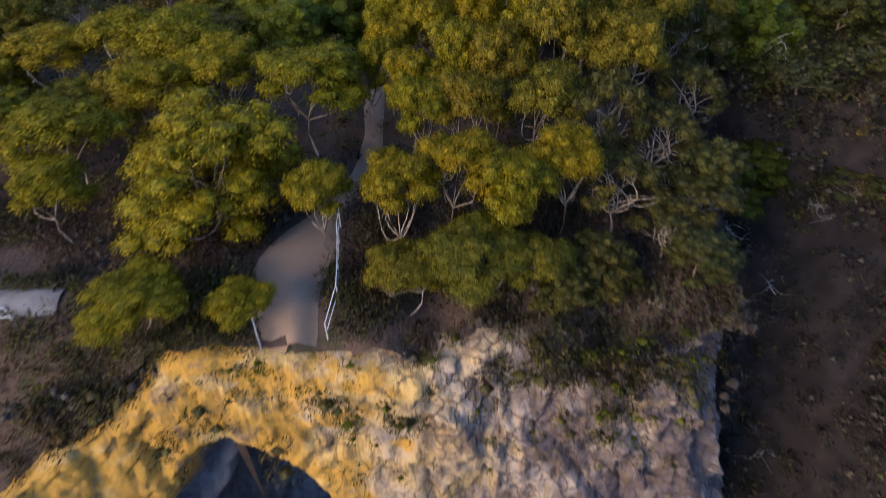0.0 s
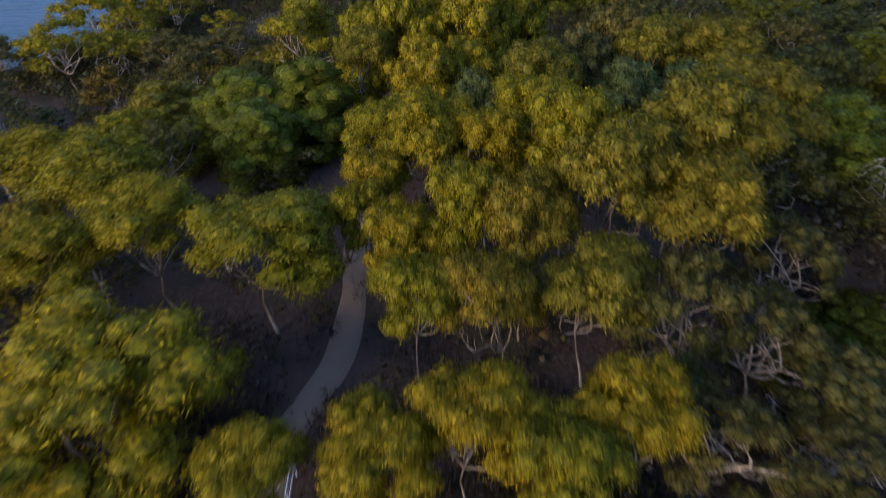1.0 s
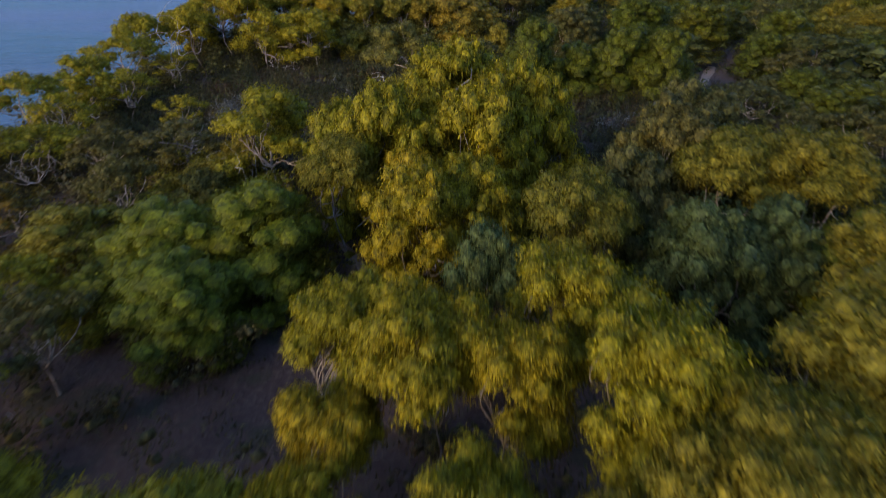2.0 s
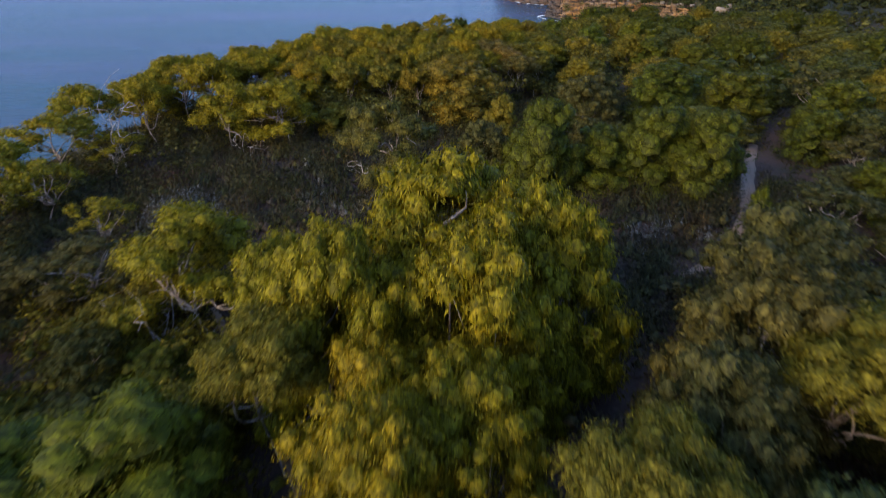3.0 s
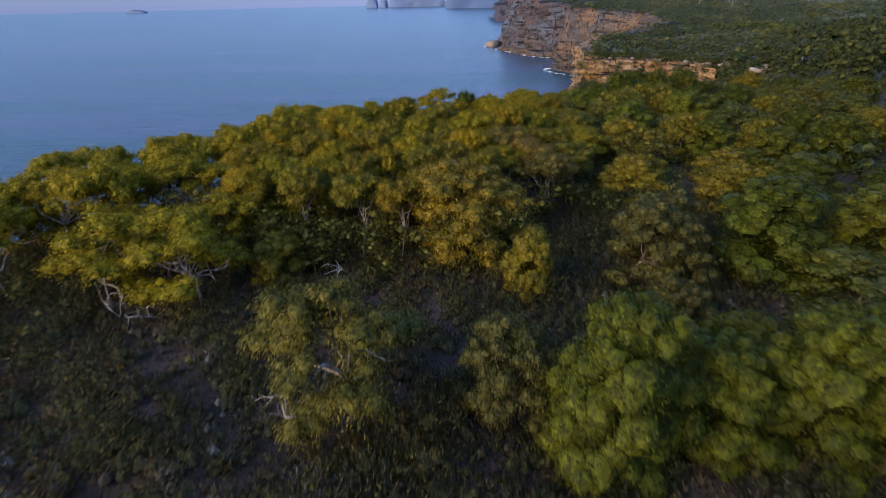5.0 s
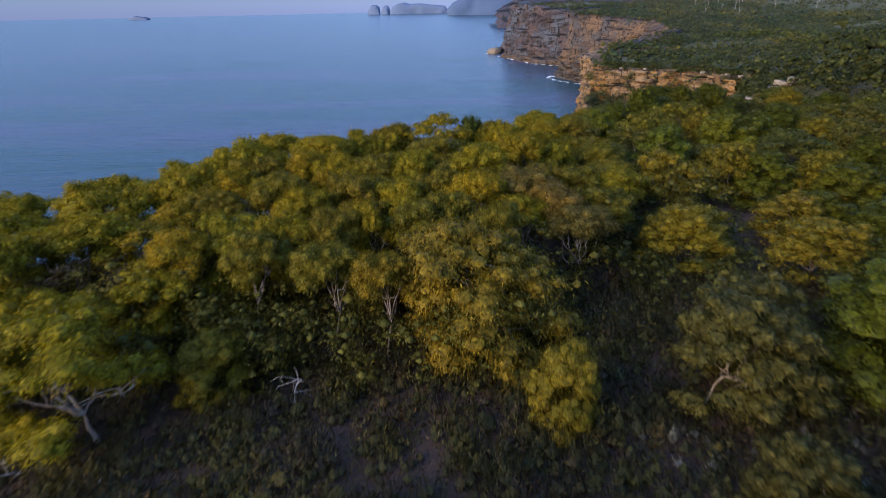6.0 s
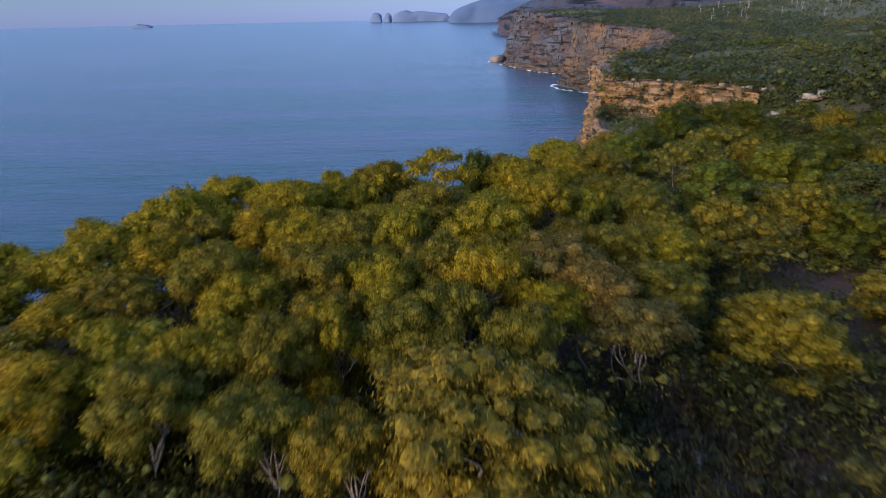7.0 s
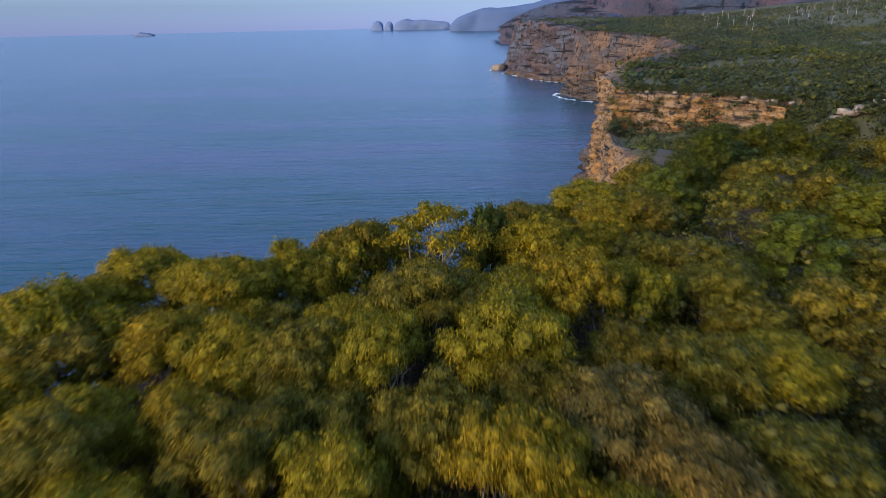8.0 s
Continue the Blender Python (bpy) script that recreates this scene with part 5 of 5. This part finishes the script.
for i in range(26):                                 # pale broken blocks cropping out of the slope east of the scarp
    x = rng.uniform(65, 84)
    y = 207.5 - 0.15 * (x - 65) + rng.uniform(-1.5, 1.5)
    boulder(x, y, float(land_height(x, y)) + rng.uniform(0.2, 1.6), rng.uniform(0.5, 1.1), 40 + i)


# surf at the foot of the cliffs
def surf(pts, width, seed):
    line, along = resample(pts, 2.0)
    tang = np.gradient(line, axis=0)
    tang /= np.linalg.norm(tang, axis=1)[:, None]
    w = width * (0.35 + 0.65 * np.clip(fbm(along / 9 + seed, seed), 0, 1))
    rows = []
    for f in (0, 0.3, 0.6, 1.0):
        edge = w * f * (1 + 0.4 * grain(along / 3, f * 7 + seed))
        rows.append(np.stack([line[:, 0] + tang[:, 1] * edge, line[:, 1] - tang[:, 0] * edge, 0.25 + 0.5 * (1 - f) * np.abs(grain(along / 4, f * 3)) - 1.2 * (fbm(along / 13 + seed, 5.5) < -0.02)], -1))      # sunk where the water is calm
    ob = part("surf", mesh_np("surf", np.stack(rows).reshape(-1, 3), grid_faces(4, len(line))), FOAM)
    return tagged(ob, "white surf breaking on rocks at the cliff foot", "surf", kind="stuff")


surf([(176, 776), (150, 806), (120, 826), (96, 862), (88, 900), (74, 955), (64, 1000)], 13, 1)
surf([(52, 1040), (50, 1075), (60, 1100)], 14, 2)
surf([(150, 618), (116, 630), (97, 662), (93, 692), (112, 748)], 9, 3)
boulder(66, 1064, 0.5, 9.0, 99)
boulder(60, 1072, 0.0, 6.0, 98)


# bleached dead wood lying in the heath and over the gully
def dead_branch(x, y, z, size, seed, arms=6):
    """A forked, bleached fallen limb."""
    r = np.random.default_rng(seed)
    thing = new("dead_branch")
    thing.matrix_basis = pose(x, y, z, 0, 0, r.uniform(0, 360))
    main, path = limb(r, (0, 0, 0), (size, 0.2 * size, 0.5 * size), 0.034 * size ** 0.5, 0.4, 9, 5)
    part("limb", shaded(mesh_np("limb", *main)), DEADWOOD, thing)
    for k in range(arms):
        a = path[int(r.integers(1, 8))]
        b = a + r.normal(size=3) * np.array([0.5, 0.5, 0.3]) * size + np.array([0, 0, 0.15 * size])
        w, p2 = limb(r, a, b, 0.02 * size ** 0.5, 0.5, 7, 4)
        bough = part("bough", shaded(mesh_np("bough", *w)), DEADWOOD, thing)
        part("twig", shaded(mesh_np("twig", *limb(r, p2[4], p2[4] + r.normal(size=3) * 0.3 * size, 0.011 * size ** 0.5, 0.5, 5, 3)[0])), DEADWOOD, bough)
    return tagged(thing, "bleached forked dead branch lying in the heath", "branch", "dead branches")


for k, (x, y, lift, size) in enumerate([(-4.9, 73.6, 2.3, 1.1), (-16.4, 83.0, 0.9, 1.8), (-15.2, 83.6, 0.9, 1.4), (-12, 57.2, 1.4, 2.0), (-18, 68, 0.4, 1.5), (8.4, 18.6, 0.5, 0.9), (9.8, 20.4, 0.8, 0.9), (6.4, 19.4, 0.6, 0.8),
                                      (11.0, 22.5, 1.0, 1.1), (-12, 27.6, 0.4, 1.4), (-13.6, 88.4, 0.8, 2.2), (-6, 88, 0.8, 1.8)]):
    dead_branch(x, y, float(land_height(x, y)) + lift - 0.5, size, 60 + k)
for k, (x, y) in enumerate([(16.5, 24), (18.5, 27.5), (20, 23), (21.5, 29), (19, 32), (17, 30), (15.4, 33), (18, 34.5), (20.5, 33), (23, 31), (16.2, 28)]):
    dead_branch(x, y, float(land_height(x, y)), 1.7, 80 + k, 8)


def dead_tree(x, y, size, seed):
    """A standing, bleached dead tree: a bent trunk that forks into crooked bare boughs."""
    r = np.random.default_rng(seed)
    tree = new("dead_tree")
    tree.matrix_basis = pose(x, y, float(ground_height(x, y)) - 0.2, 0, 0, r.uniform(0, 360))
    fork = np.array([0.12 * size, 0.0, 0.42 * size])
    part("trunk", shaded(mesh_np("trunk", *limb(r, (0, 0, 0), fork, 0.026 * size, 0.15, 7, 7)[0])), DEADWOOD, tree)
    for k in range(4):
        a = k * 1.6 + r.uniform(-0.4, 0.4)
        tip = fork + np.array([math.cos(a) * 0.55, math.sin(a) * 0.55, r.uniform(0.25, 0.6)]) * size
        wood, path = limb(r, fork, tip, 0.014 * size, 0.4, 8, 5)
        bough = part("bough", shaded(mesh_np("bough", *wood)), DEADWOOD, tree)
        for _ in range(3):
            part("twig", shaded(mesh_np("twig", *limb(r, path[int(r.integers(3, 8))], path[5] + r.normal(size=3) * 0.28 * size + np.array([0, 0, 0.1 * size]), 0.007 * size, 0.5, 6, 4)[0])), DEADWOOD, bough)
    return tagged(tree, "bleached dead tree with crooked bare boughs standing in the heath", "tree", "dead trees in the heath")


for k, (x, y, size) in enumerate([(-26.0, 81.2, 4.4), (-27.6, 66, 2.8), (-12.4, 56.4, 3.2), (-26, 58, 2.8), (11.0, 24.2, 2.0), (9.6, 21.4, 1.8), (18.6, 33.5, 2.4), (21, 36.5, 2.6)]):
    dead_tree(x, y, size, 120 + k)


def dead_trunks(label, count, seed):
    """Bleached dead trunks standing over the far forest."""
    r = np.random.default_rng(seed)
    wood = []
    for k in range(count):
        y = r.uniform(620, 1000)
        x = y * r.uniform(0.34, 0.62)
        z = float(land_height(x, y))
        wood.append(limb(r, (x, y, z), (x + r.normal(), y, z + r.uniform(7, 10)), 0.28, 0.05, 4, 4)[0])
        for q in range(2):
            wood.append(limb(r, (x, y, z + r.uniform(5, 8)), (x + r.normal() * 2.5, y, z + r.uniform(7, 9.5)), 0.18, 0.2, 3, 3)[0])
    ob = part("dead_trunks", mesh_np("dead_trunks", *merge(wood)), DEADWOOD)
    return tagged(ob, label, "dead trees", kind="stuff")


dead_trunks("bleached dead trunks standing over the far forest", 34, 5)

# backdrop shores, their blue haze held in the material colours
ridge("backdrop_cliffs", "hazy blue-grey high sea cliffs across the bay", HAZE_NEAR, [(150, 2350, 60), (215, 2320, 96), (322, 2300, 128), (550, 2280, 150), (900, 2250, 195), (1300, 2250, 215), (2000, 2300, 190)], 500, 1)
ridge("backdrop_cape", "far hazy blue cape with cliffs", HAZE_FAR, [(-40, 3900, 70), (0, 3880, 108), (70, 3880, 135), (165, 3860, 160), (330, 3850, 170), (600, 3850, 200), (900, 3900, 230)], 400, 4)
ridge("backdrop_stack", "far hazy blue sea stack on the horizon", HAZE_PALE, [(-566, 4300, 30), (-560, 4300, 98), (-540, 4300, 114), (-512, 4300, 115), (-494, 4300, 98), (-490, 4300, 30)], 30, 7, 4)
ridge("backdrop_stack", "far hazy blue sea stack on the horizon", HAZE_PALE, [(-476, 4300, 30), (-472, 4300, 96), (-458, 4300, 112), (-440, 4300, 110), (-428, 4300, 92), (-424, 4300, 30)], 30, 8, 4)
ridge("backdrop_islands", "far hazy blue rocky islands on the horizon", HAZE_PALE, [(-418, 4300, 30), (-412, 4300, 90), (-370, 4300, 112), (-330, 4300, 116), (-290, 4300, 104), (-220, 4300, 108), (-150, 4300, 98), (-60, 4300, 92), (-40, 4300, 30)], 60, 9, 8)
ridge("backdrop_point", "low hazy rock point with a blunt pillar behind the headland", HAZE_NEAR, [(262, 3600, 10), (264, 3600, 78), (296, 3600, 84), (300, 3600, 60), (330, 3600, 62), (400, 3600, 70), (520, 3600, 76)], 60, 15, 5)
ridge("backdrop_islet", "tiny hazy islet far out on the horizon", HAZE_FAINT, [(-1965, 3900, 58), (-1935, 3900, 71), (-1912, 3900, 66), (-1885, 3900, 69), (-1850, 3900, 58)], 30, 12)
